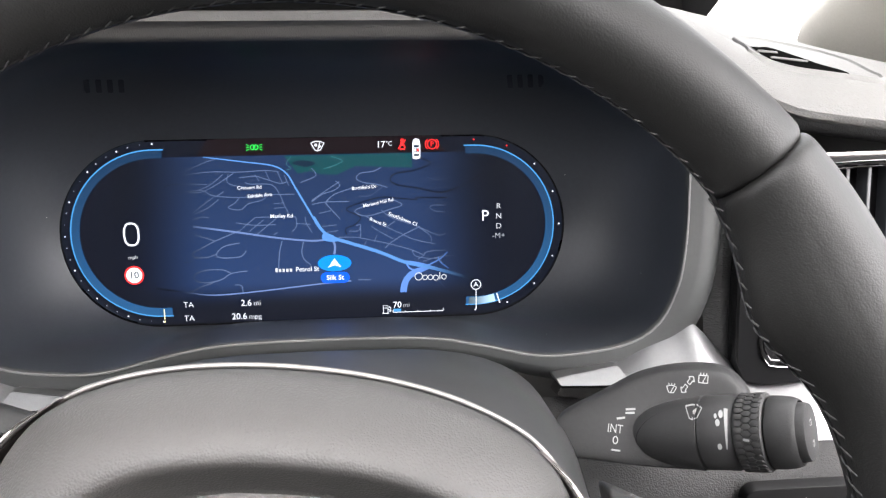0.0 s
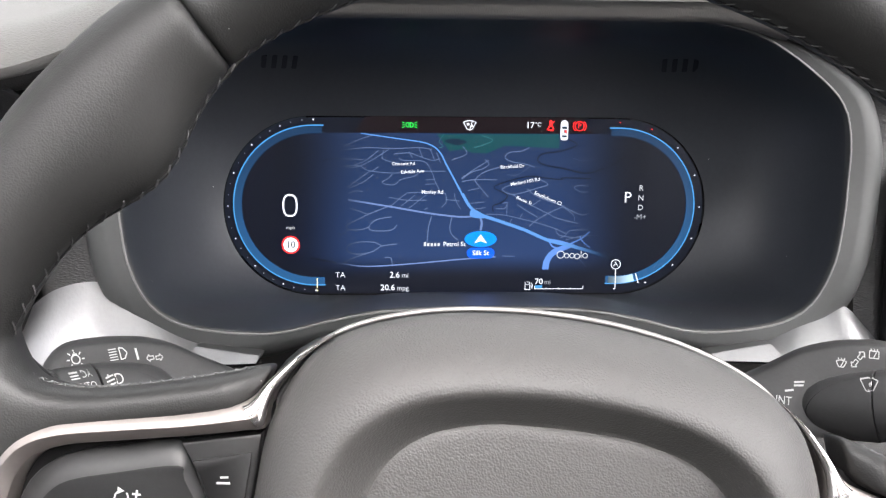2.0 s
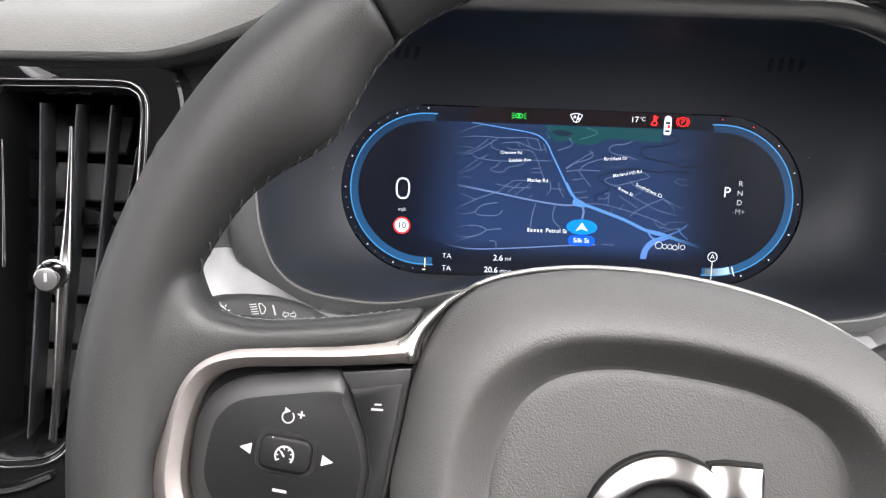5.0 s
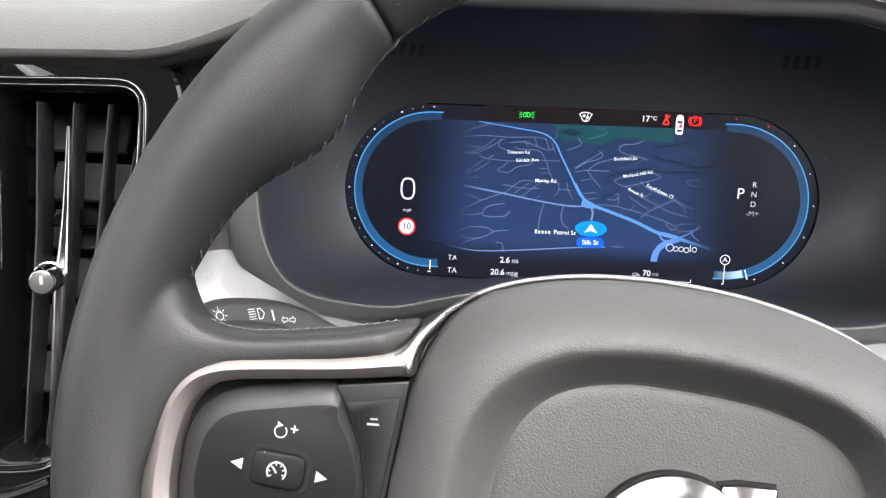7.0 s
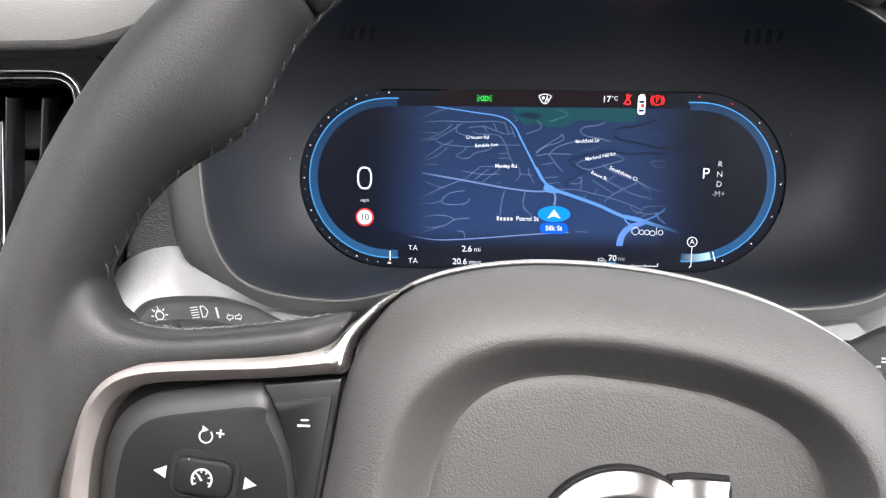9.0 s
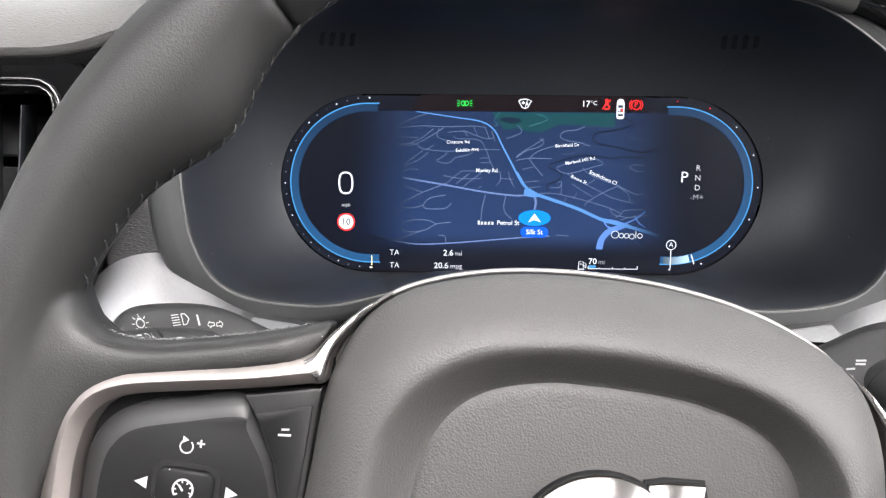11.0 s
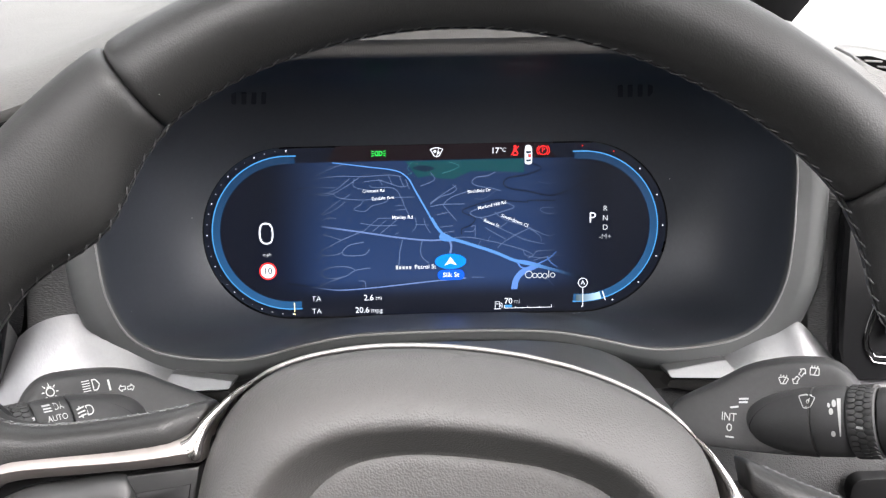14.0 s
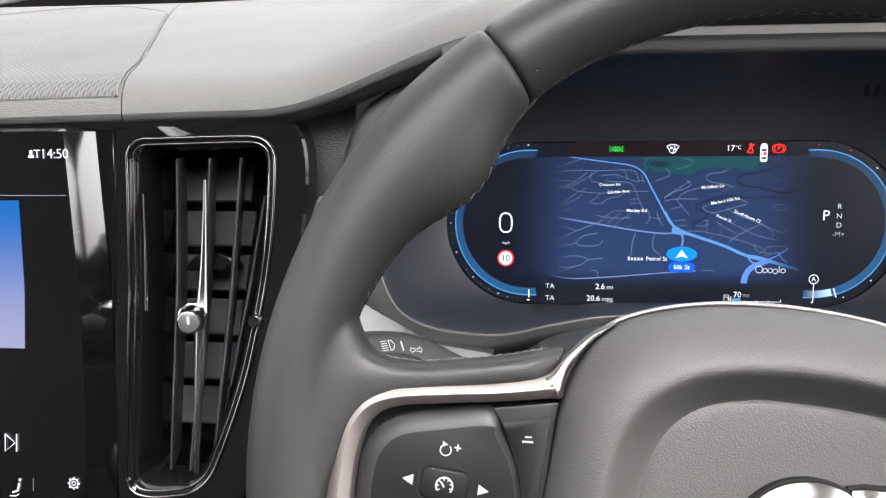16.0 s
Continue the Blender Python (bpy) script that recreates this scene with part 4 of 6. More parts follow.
part("limit_sign", area(circle(-0.1051, -0.0248, 0.0046, 36), -0.0012), L_WHITE, display, "white speed limit disc", smooth=False)
part("limit_rim", stroke(circle(-0.1051, -0.0248, 0.0050, 40), 0.0010, -0.0015, closed=True), L_RED, display, "red ring", smooth=False)
caption("10", -105.1, -24.8, 3.9, weight=0.006, material=lit("lit_black", (0.01, 0.01, 0.01), 1.0), y=-0.0018)
caption("P", 99.0, 4.2, 6.4)
for word, z in (("R", 10.0), ("N", 4.0), ("D", -1.9)):
    caption(word, 107.1, z, 3.3, material=L_SOFT)
caption("-M+", 107.1, -7.7, 3.3, material=L_GREY)
caption("TA", -75.6, -43.4, 3.3, weight=-0.010)
caption("TA", -75.6, -51.4, 3.3, weight=-0.010)
caption("2.6", -39.4, -43.4, 3.6, align="RIGHT", weight=0.006)
caption("mi", -38.4, -43.6, 3.0, align="LEFT", weight=-0.010)
caption("20.6", -42.4, -51.3, 3.6, align="RIGHT", weight=0.006)
caption("mpg", -41.4, -51.6, 3.0, align="LEFT", weight=-0.010)
caption("70", 45.8, -47.7, 3.6, weight=0.006)
caption("mi", 51.2, -47.9, 2.9, material=L_GREY)
caption("17", 38.4, 47.3, 3.6, weight=0.006)
caption("\u00b0C", 43.2, 47.8, 2.4)
# auto hold needle at the gauge's foot
part("auto_ring", stroke(circle(0.0931, -0.0368, 0.0029, 28), 0.0005, -0.0018, closed=True), L_WHITE, display, smooth=False)
caption("A", 93.1, -36.8, 3.0, y=-0.0018)
part("auto_stem", stroke([(0.0931, -0.0398), (0.0931, -0.0520)], 0.0005, -0.0019), L_WHITE, display, smooth=False)
# fuel
part("fuel_scale", merge(stroke([(0.0432, -0.0521), (0.0732, -0.0521)], 0.0004, -0.0014), *[stroke([(x, -0.0521), (x, -0.0521 + h)], 0.0004, -0.0015) for x, h in ((0.0432, 0.0018), (0.0504, 0.0009), (0.0580, 0.0012), (0.0656, 0.0009), (0.0732, 0.0018))]), L_WHITE, display, "white fuel scale", smooth=False)
part("fuel_level", area([(0.0435, -0.0518), (0.0480, -0.0518), (0.0480, -0.0500), (0.0435, -0.0500)], -0.0012), L_ARC, display, smooth=False)
part("fuel_pump", merge(stroke([(0.0374, -0.0525), (0.0374, -0.0478), (0.0402, -0.0478), (0.0402, -0.0525)], 0.0004, -0.0014), stroke([(0.0368, -0.0525), (0.0408, -0.0525)], 0.0005, -0.0014), stroke([(0.0402, -0.0500), (0.0412, -0.0504), (0.0412, -0.0516), (0.0418, -0.0516), (0.0418, -0.0494), (0.0409, -0.0484)], 0.0004, -0.0014), stroke([(0.0379, -0.0493), (0.0397, -0.0493)], 0.0004, -0.0014)), L_WHITE, display, "fuel pump sign", smooth=False)
# warning lamps along the top
lamps = []
for s in (-1, 1):
    x = -0.0336 + s * 0.0013
    lamps.append(stroke(even([(x - s * 0.0009, 0.0486), (x + s * 0.0003, 0.0484), (x + s * 0.0010, 0.0472), (x + s * 0.0003, 0.0460), (x - s * 0.0009, 0.0458), (x - s * 0.0009, 0.0486)], 24), 0.0005, -0.0014))
    for a in (-1, 0, 1):
        lamps.append(stroke([(x + s * 0.0016, 0.0472 + a * 0.0011), (x + s * 0.0032, 0.0472 + a * 0.0017)], 0.0004, -0.0014))
part("side_light_lamp", merge(*lamps), L_GREEN, display, "green side light lamp", smooth=False)
fan = [(-0.0016, 0.0490), (0.0009, 0.0499), (0.0034, 0.0499), (0.0060, 0.0490), (0.0038, 0.0450), (0.0022, 0.0444), (0.0006, 0.0450), (-0.0016, 0.0490)]
part("wiper_lamp", merge(stroke(fan, 0.0006, -0.0014), stroke([(0.0022, 0.0446), (0.0036, 0.0494)], 0.0005, -0.0015), area(circle(0.0012, 0.0478, 0.0009, 10), -0.0014), area(circle(0.0034, 0.0470, 0.0008, 10), -0.0014)), L_WHITE, display, "white rain wiper lamp", smooth=False)
belt = [area(circle(0.0508, 0.0496, 0.0010, 14), -0.0014), stroke([(0.0508, 0.0486), (0.0508, 0.0468)], 0.0018, -0.0014), stroke([(0.0490, 0.0452), (0.0500, 0.0470), (0.0516, 0.0470), (0.0526, 0.0452)], 0.0009, -0.0014), stroke([(0.0484, 0.0446), (0.0530, 0.0500)], 0.0006, -0.0015), stroke([(0.0494, 0.0446), (0.0524, 0.0446)], 0.0009, -0.0014)]
part("belt_lamp", merge(*belt), L_RED, display, "red seat belt lamp", smooth=False)
brake = [stroke(circle(0.0682, 0.0471, 0.0027, 28), 0.0006, -0.0014, closed=True), letters("P", 0.0030, 0.0682, 0.0471, -0.0014)]
for s in (-1, 1):
    brake.append(stroke([(0.0682 + s * 0.0039 * math.cos(radians(a)), 0.0471 + 0.0037 * math.sin(radians(a))) for a in range(-48, 49, 12)], 0.0005, -0.0014))
part("brake_lamp", merge(*brake), L_RED, display, "red parking brake lamp", smooth=False)
car_top = spline([(0.0570, 0.0392), (0.0567, 0.0420), (0.0567, 0.0475), (0.0573, 0.0498), (0.0590, 0.0506), (0.0607, 0.0498), (0.0613, 0.0475), (0.0613, 0.0420), (0.0610, 0.0392), (0.0590, 0.0386)], 4, True)
car_lamp = part("car_picture", area(car_top, -0.0016), L_WHITE, display, "white car from above", smooth=False)
part("car_glass", merge(area(mm([(57.3, 46.8), (60.7, 46.8), (60.3, 45.4), (57.7, 45.4)]), -0.0019), area(mm([(57.4, 41.6), (60.6, 41.6), (60.3, 40.4), (57.7, 40.4)]), -0.0019), area(mm([(57.3, 44.9), (60.6, 44.9), (60.6, 42.1), (57.3, 42.1)]), -0.0018)), L_DARK, car_lamp, smooth=False)
part("car_seat", merge(area(mm([(59.2, 44.7), (60.5, 44.7), (60.5, 43.2), (59.2, 43.2)]), -0.0021)), L_RED, car_lamp, smooth=False)
part("car_seat", merge(area(mm([(57.5, 44.7), (58.8, 44.7), (58.8, 43.2), (57.5, 43.2)]), -0.0021), area(mm([(57.5, 42.9), (60.4, 42.9), (60.4, 42.3), (57.5, 42.3)]), -0.0021)), L_WHITE, car_lamp, smooth=False)

# ---- steering wheel ----
wheel = thing("steering_wheel", "dark leather steering wheel with silver spokes, turned a few degrees", "steering wheel", WHEEL)
RIM = 0.1795


def rim_section(angle, gain=0.0):
    """Half widths of the rim's section along the radius and in depth; the grips swell below the seams."""
    a = (angle + 360) % 360
    from_top = abs(a - 90) if a < 270 else 450 - a
    swell = math.exp(-(((from_top - 56) / 14) ** 2)) * 0.0010
    return 0.0152 + gain + swell, 0.0168 + gain + swell


def thumb(angle):
    """The thumb rests swell inwards below the upper seams."""
    a = (angle + 360) % 360
    from_top = abs(a - 90) if a < 270 else 450 - a
    return 0.0112 * math.exp(-(((from_top - 56) / 8.5) ** 2)) - 0.0030 * math.exp(-(((from_top - 84) / 9) ** 2))


def rim_piece(a0, a1, gain=0.0, taper=0.0, n=None, sides=28):
    n = n or max(int(abs(a1 - a0) / 2.5), 2)
    rings = []
    for k in range(n + 1):
        a = a0 + (a1 - a0) * k / n
        w, d = rim_section(a, gain)
        # the ends roll in to the seams
        end = min(abs(a - a0), abs(a1 - a)) * math.pi / 180 * RIM
        if taper and end < 0.003:
            w, d = w - taper * (1 - end / 0.003) ** 2, d - taper * (1 - end / 0.003) ** 2
        ca, sa = math.cos(radians(a)), math.sin(radians(a))
        ring = []
        for i in range(sides):
            t = 2 * math.pi * i / sides
            # the section is fuller on the driver's side and drawn in to the seam on the inside
            rr = RIM + (w + (thumb(a) if math.cos(t) < 0 else 0)) * math.cos(t)
            y = d * math.sin(t) * (1.0 if math.sin(t) < 0 else 0.95)
            if math.cos(t) < 0:
                y *= 1 - 0.10 * (-math.cos(t)) ** 3
            ring.append((rr * ca, y, rr * sa))
        rings.append(ring)
    return rings


def blended(bm, voxel, rounds):
    """One smooth skin over closed pieces that run into each other."""
    me = bpy.data.meshes.new("tmp")
    bm.to_mesh(me)
    bm.free()
    ob = bpy.data.objects.new("tmp", me)
    scene.collection.objects.link(ob)
    skin = ob.modifiers.new("skin", "REMESH")
    skin.mode, skin.voxel_size, skin.adaptivity = "VOXEL", voxel, 0.0
    soft = ob.modifiers.new("soft", "SMOOTH")
    soft.factor, soft.iterations = 0.5, rounds
    done = bpy.data.meshes.new_from_object(ob.evaluated_get(bpy.context.evaluated_depsgraph_get()))
    bpy.data.objects.remove(ob)
    out = bmesh.new()
    out.from_mesh(done)
    bpy.data.meshes.remove(done)
    bpy.data.meshes.remove(me)
    return out


def rim_part(a0, a1, label, gain=0.0, ends=True, spoke=None):
    step = 0.4
    angles = sorted(set([a0, a0 + step, a0 + 2 * step, a1 - 2 * step, a1 - step, a1] + list(np.linspace(a0 + 1.5, a1 - 1.5, max(int((a1 - a0) / 2.5), 2)))))
    rings = []
    for a in angles:
        rings += rim_piece(a, a + 1e-6, gain, 0.0, 1)[:1]
        end = min(a - a0, a1 - a)
        if ends and end < 1.0:
            ca, sa = math.cos(radians(a)), math.sin(radians(a))
            f = 1 - 0.09 * (1 - end) ** 2
            mid = Vector((RIM * ca, 0, RIM * sa))
            rings[-1] = [tuple(mid + (Vector(q) - mid) * f) for q in rings[-1]]
    bm = loft(rings, cap=True)
    if spoke:
        bmesh.ops.recalc_face_normals(bm, faces=bm.faces)
        bm = blended(merge(bm, spoke), 0.0012, 12)
    return part("rim", bm, LEATHER, wheel, label, angle=60)


def spoke_solid(sx):
    """The leather covered spoke: it runs from deep inside the rim to the hub, over the silver frame's upper edge."""
    stations = [(-0.184, 0.066, -0.180, -0.066), (-0.170, 0.052, -0.172, -0.062), (-0.1672, 0.041, -0.165, -0.046), (-0.1634, 0.0315, -0.1615, -0.022), (-0.1580, 0.0236, -0.1560, -0.002), (-0.1512, 0.0204, -0.1441, 0.0075), (-0.1396, 0.0200, -0.1360, 0.0100), (-0.1226, 0.0233, -0.1200, 0.0140), (-0.1040, 0.0281, -0.1020, 0.0185), (-0.0925, 0.0318, -0.0930, 0.0210), (-0.0855, 0.0342, -0.0888, 0.0240)]
    line = spline(stations, 5)
    top_line, low_line = [q[:2] for q in line], [q[2:] for q in line]
    rows = []
    for a, b in zip(top_line, low_line):
        x = (a[0] + b[0]) / 2
        swell = np.interp(-x, [0.145, 0.158, 0.166, 0.172, 0.176, 0.180], [0.0, -0.0010, -0.0026, -0.0040, -0.0036, 0.0])
        swell += np.interp(-x, [0.089, 0.094, 0.098], [0.0055, 0.0015, 0.0])
        ring = []
        for t, y in ((0.0, 0.0125), (-0.05, 0.008), (-0.09, 0.003), (-0.06, -0.0020), (0.03, -0.0058), (0.16, -0.0078), (0.36, -0.0086), (0.7, -0.0086), (1.0, -0.0080), (1.03, -0.001), (1.0, 0.0125)):
            ring.append((a[0] + (b[0] - a[0]) * t, y + swell * (1 if y < -0.004 else 0.4 if y < 0.005 else 0), a[1] + (b[1] - a[1]) * t))
        rows.append(ring)
    bm = loft(rows, cap=True)
    if sx > 0:
        mirrored(bm)
    bmesh.ops.recalc_face_normals(bm, faces=bm.faces)
    return bm


rim_part(90 - 42.7, 90 + 42.7, "smooth upper rim leather")
rim_part(90 + 42.7, 270 - 42.7, "grip leather running on to the spoke", 0.0009, spoke=spoke_solid(-1))
rim_part(-90 + 42.7, 90 - 42.7, "grip leather running on to the spoke", 0.0009, spoke=spoke_solid(1))
rim_part(270 - 42.7, 270 + 42.7, "lower rim leather")
# thread along the inside of the rim: a leaning stitch every few millimetres
stitches = []
groove = []
n = 176
for k in range(n):
    a = 360 * k / n
    down = abs(a - 90) if a < 270 else 450 - a

    def inside(angle, y, lift=0.0):
        """A point on the rim's inner face, y off its middle."""
        w, d = rim_section(angle, 0.0009 if 42.7 < down < 137.3 else 0.0)
        r = RIM - (w + thumb(angle)) * math.sqrt(max(1 - (y / d) ** 2, 0)) + lift
        return (r * math.cos(radians(angle)), y, r * math.sin(radians(angle)))

    reach = -0.0034 if 60 < down < 125 else -0.0018
    stitches.append(tube([inside(a - 0.85, reach, 0.0003), inside(a - 0.4, reach * 0.45, -0.0001), inside(a + 0.4, 0.0014, -0.0001), inside(a + 0.85, 0.0028, 0.0003)], 0.00034, 5))
    groove.append(inside(a, 0.0002, 0.0004))
part("rim_seam", tube(groove, 0.0007, 6, True), BLACK_GAP, wheel, "dark seam inside the rim")
part("stitching", merge(*stitches), THREAD, wheel, "grey cross stitching")

# stitches along the upper edge of both spokes
for sx in (-1, 1):
    edge = even(spline([(-0.1640, 0.0330), (-0.1580, 0.0240), (-0.1512, 0.0208), (-0.1396, 0.0204), (-0.1226, 0.0237), (-0.1040, 0.0285), (-0.0925, 0.0322)], 6), 26)
    sewn = []
    for a, b in zip(edge, edge[1:]):
        for y0, y1 in ((0.0, 0.0042), (0.0042, 0.0)):
            mid = (a + b) / 2
            sewn.append(tube([(-sx * -a[0], y0, a[1]), (-sx * -mid[0], (y0 + y1) / 2, mid[1] + 0.0006), (-sx * -b[0], y1, b[1])], 0.00036, 4))
    part("stitching", merge(*sewn), THREAD, wheel, "grey cross stitching")

# airbag cover
upper = [(-0.0862, -0.028), (-0.0862, -0.006), (-0.0848, 0.016), (-0.0790, 0.0330), (-0.0700, 0.0435), (-0.0560, 0.0505), (-0.0380, 0.0555), (-0.0180, 0.0580), (0.0, 0.0585)]
lower = [(0.0, -0.105), (-0.030, -0.104), (-0.052, -0.098), (-0.066, -0.086), (-0.077, -0.062)]
left_half = lower + upper
outline = left_half + [(-x, z) for x, z in left_half[-2:0:-1]]
HUBN = 120


def lean(line):
    """The right half of the hub sits a little closer and lower than a mirror image would."""
    return [np.array((q[0] - 0.0047 * min(max(q[0], 0) / 0.086, 1), q[1] - 0.0022 * min(max(q[0], 0) / 0.086, 1))) for q in line]


LEAN_RIGHT = Matrix.Translation((-0.0047, 0, -0.0022))
hub_out = lean(even(spline(outline, 6, True), HUBN, True))


def hub_ring(points):
    full = points + [(-x, z) for x, z in points[-2:0:-1]]
    return even(spline(full, 6, True), HUBN, True)


shoulder = lean(hub_ring([(0.0, -0.088), (-0.030, -0.086), (-0.050, -0.074), (-0.062, -0.050), (-0.0695, -0.022), (-0.0690, 0.002), (-0.0630, 0.0175), (-0.0520, 0.0285), (-0.0380, 0.0350), (-0.0180, 0.0385), (0.0, 0.0392)]))
plateau = [q + np.array((0.0015 * max(q[0], 0) / 0.05, 0.0016)) for q in hub_ring([(0.0, -0.078), (-0.026, -0.075), (-0.042, -0.062), (-0.051, -0.040), (-0.0555, -0.018), (-0.0535, 0.000), (-0.0475, 0.0125), (-0.0370, 0.0205), (-0.0220, 0.0248), (-0.0100, 0.0258), (0.0, 0.0260)])]


def between(a, b, t, y):
    return [(p[0] + (q[0] - p[0]) * t, y, p[1] + (q[1] - p[1]) * t) for p, q in zip(a, b)]


rings = [between(grow(hub_out, -0.002), shoulder, 0, 0.030), between(hub_out, shoulder, 0.0, 0.012), between(hub_out, shoulder, 0.0, -0.001)]
for t, y in ((0.03, -0.0040), (0.10, -0.0075), (0.22, -0.0115), (0.40, -0.0160), (0.60, -0.0195), (0.78, -0.0217), (0.90, -0.0227), (1.0, -0.0230)):
    rings.append(between(hub_out, shoulder, t, y))
for t, y in ((0.10, -0.0227), (0.24, -0.0208), (0.46, -0.0172), (0.68, -0.0139), (0.86, -0.0110), (0.96, -0.0098), (1.0, -0.0096)):
    rings.append(between(shoulder, plateau, t, y))
mid = [np.array((0.0, -0.020))] * HUBN
for t, y in ((0.012, -0.0100), (0.03, -0.0104), (0.08, -0.0107), (0.3, -0.0109), (0.6, -0.0110), (0.9, -0.0110)):
    rings.append(between(plateau, mid, t, y))
hub_cover = part("airbag_cover", loft(rings, cap_last=True), AIRBAG, wheel, "grey grained airbag cover with a recessed middle")
# chrome edge round the top of the cover
arch = [q for q in spline([(-0.0868, -0.010), (-0.0862, 0.014), (-0.0800, 0.0335), (-0.0705, 0.0445), (-0.0565, 0.0515), (-0.0380, 0.0565), (-0.0180, 0.0590), (0.0, 0.0595), (0.0180, 0.0590), (0.0380, 0.0565), (0.0565, 0.0515), (0.0705, 0.0445), (0.0800, 0.0335), (0.0862, 0.014), (0.0868, -0.010)], 6)]
part("cover_trim", tube([(q[0], 0.0082, q[1]) for q in lean(arch)], 0.0009, 12), COVER_SATIN, wheel, "thin bright metal edge")
# emblem: a metal ring with a pointer, in a dished seat
arrow = [(0.0088, -0.0040), (0.0100, 0.0030), (0.0150, 0.0042), (0.0262, 0.0050), (0.0264, 0.0020), (0.0262, -0.0100), (0.0200, -0.0110), (0.0165, -0.0110)]
pointer_seat = plate(grow(arrow, 0.0009), -0.0152, -0.008, 0.0005)
for v in pointer_seat.verts:
    v.co.y += 0.36 * (v.co.z + 0.004)
emblem = part("emblem_seat", merge(plate(circle(-0.0005, -0.0207, 0.0254, 48), -0.0142, -0.008, 0.001), pointer_seat), BLACK_GAP, wheel, "black emblem seat")
ring_rows = []
for r, y in ((0.0248, -0.0130), (0.0247, -0.0146), (0.0240, -0.0151), (0.0206, -0.0167), (0.0174, -0.0182), (0.0165, -0.0180), (0.0160, -0.0170), (0.0158, -0.0130)):
    ring_rows.append([(-0.0005 + r * math.cos(t), y, -0.0207 + r * math.sin(t)) for t in (2 * math.pi * k / 64 for k in range(64))])
part("emblem_ring", loft(ring_rows), EMBLEM_METAL, emblem, "polished metal ring", angle=60)
tilted = plate(arrow, -0.0165, -0.010, 0.0008)
for v in tilted.verts:
    v.co.y += 0.36 * (v.co.z + 0.004)
part("emblem_pointer", tilted, EMBLEM_METAL, emblem, "polished metal pointer")

# spokes, silver frames and button pads
for sx in (-1, 1):
    def side(bm):
        return bm if sx < 0 else moved(mirrored(bm), LEAN_RIGHT)

    part("spoke_back", side(plate(grow([(-0.170, 0.030), (-0.150, 0.016), (-0.085, 0.028), (-0.080, -0.050), (-0.165, -0.058)], 0.0), 0.002, 0.018, 0.0)), BLACK_GAP, wheel, smooth=False)
    # silver frame: a broad rounded band, open at the hub
    band = spline([(-0.0700, 0.0452, -0.0697, 0.0446), (-0.0781, 0.0394, -0.0768, 0.0376), (-0.0837, 0.0333, -0.0816, 0.0310), (-0.0869, 0.0294, -0.0841, 0.0263), (-0.0892, 0.0259, -0.0849, 0.0213), (-0.0917, 0.0237, -0.0853, 0.0166), (-0.0961, 0.0220, -0.0905, 0.0155), (-0.1106, 0.0182, -0.1040, 0.0125), (-0.1290, 0.0150, -0.1240, 0.0086), (-0.1453, 0.0114, -0.1396, 0.0054), (-0.1550, 0.0065, -0.1476, 0.0016), (-0.1602, -0.0012, -0.1518, -0.0042), (-0.1622, -0.0098, -0.1534, -0.0112), (-0.1622, -0.0190, -0.1540, -0.0200), (-0.1618, -0.0350, -0.1528, -0.0330), (-0.1560, -0.0500, -0.1480, -0.0430), (-0.1440, -0.0560, -0.1400, -0.0480), (-0.1000, -0.0560, -0.1000, -0.0480), (-0.0860, -0.0550, -0.0860, -0.0470)], 6)
    outer, inner = [q[:2] for q in band], [q[2:] for q in band]
    rows = []
    for t, y in ((-0.03, 0.003), (0.0, -0.0064), (0.03, -0.0075), (0.10, -0.0081), (0.46, -0.0097), (0.52, -0.0098), (0.58, -0.0096), (0.92, -0.0076), (0.97, -0.0070), (0.99, -0.0060), (1.0, 0.003)):
        rows.append([(a[0] + (b[0] - a[0]) * t, y + 0.0085 * min(max((a[1] - 0.0215) / 0.024, 0), 1) ** 0.7, a[1] + (b[1] - a[1]) * t) for a, b in zip(outer, inner)])
    frame_piece = part("spoke_frame", side(loft(rows, closed=False)), SPOKE_SATIN, wheel, "satin silver frame round the buttons", angle=24)
    ends = []
    for t, y in ((0.10, -0.0084), (0.16, -0.0094), (0.30, -0.0098), (0.70, -0.0096), (0.82, -0.0090), (0.90, -0.0078)):
        ends.append([(a[0] + (b[0] - a[0]) * t, y + 0.0085 * min(max((a[1] - 0.0215) / 0.024, 0), 1) ** 0.7, a[1] + (b[1] - a[1]) * t) for a, b in list(zip(outer, inner))[3:33]])
    part("frame_end", side(loft(ends, closed=False)), POLISH, wheel, "polished upright end of the frame", angle=60)

    def side(bm, lift=0.0004):
        bm.transform(Matrix.Translation((0, -lift, 0)))
        return bm if sx < 0 else moved(mirrored(bm), LEAN_RIGHT)

    main_pad = spline([(-0.1098, 0.0086), (-0.1245, 0.0050), (-0.1395, 0.0008), (-0.1475, -0.0050), (-0.1512, -0.0130), (-0.1518, -0.0210), (-0.1508, -0.0330), (-0.1465, -0.0420), (-0.1390, -0.0455), (-0.1120, -0.0455), (-0.1000, -0.0440), (-0.0955, -0.0330), (-0.0950, -0.0210), (-0.0982, -0.0100), (-0.1045, 0.0005)], 4, True)
    raised = spline([(-0.1082, 0.0032), (-0.1250, -0.0008), (-0.1385, -0.0048), (-0.1444, -0.0100), (-0.1468, -0.0170), (-0.1468, -0.0300), (-0.1425, -0.0380), (-0.1370, -0.0405), (-0.1120, -0.0405), (-0.1000, -0.0400), (-0.0968, -0.0320), (-0.0963, -0.0210), (-0.0995, -0.0105), (-0.1058, -0.0008)], 4, True)
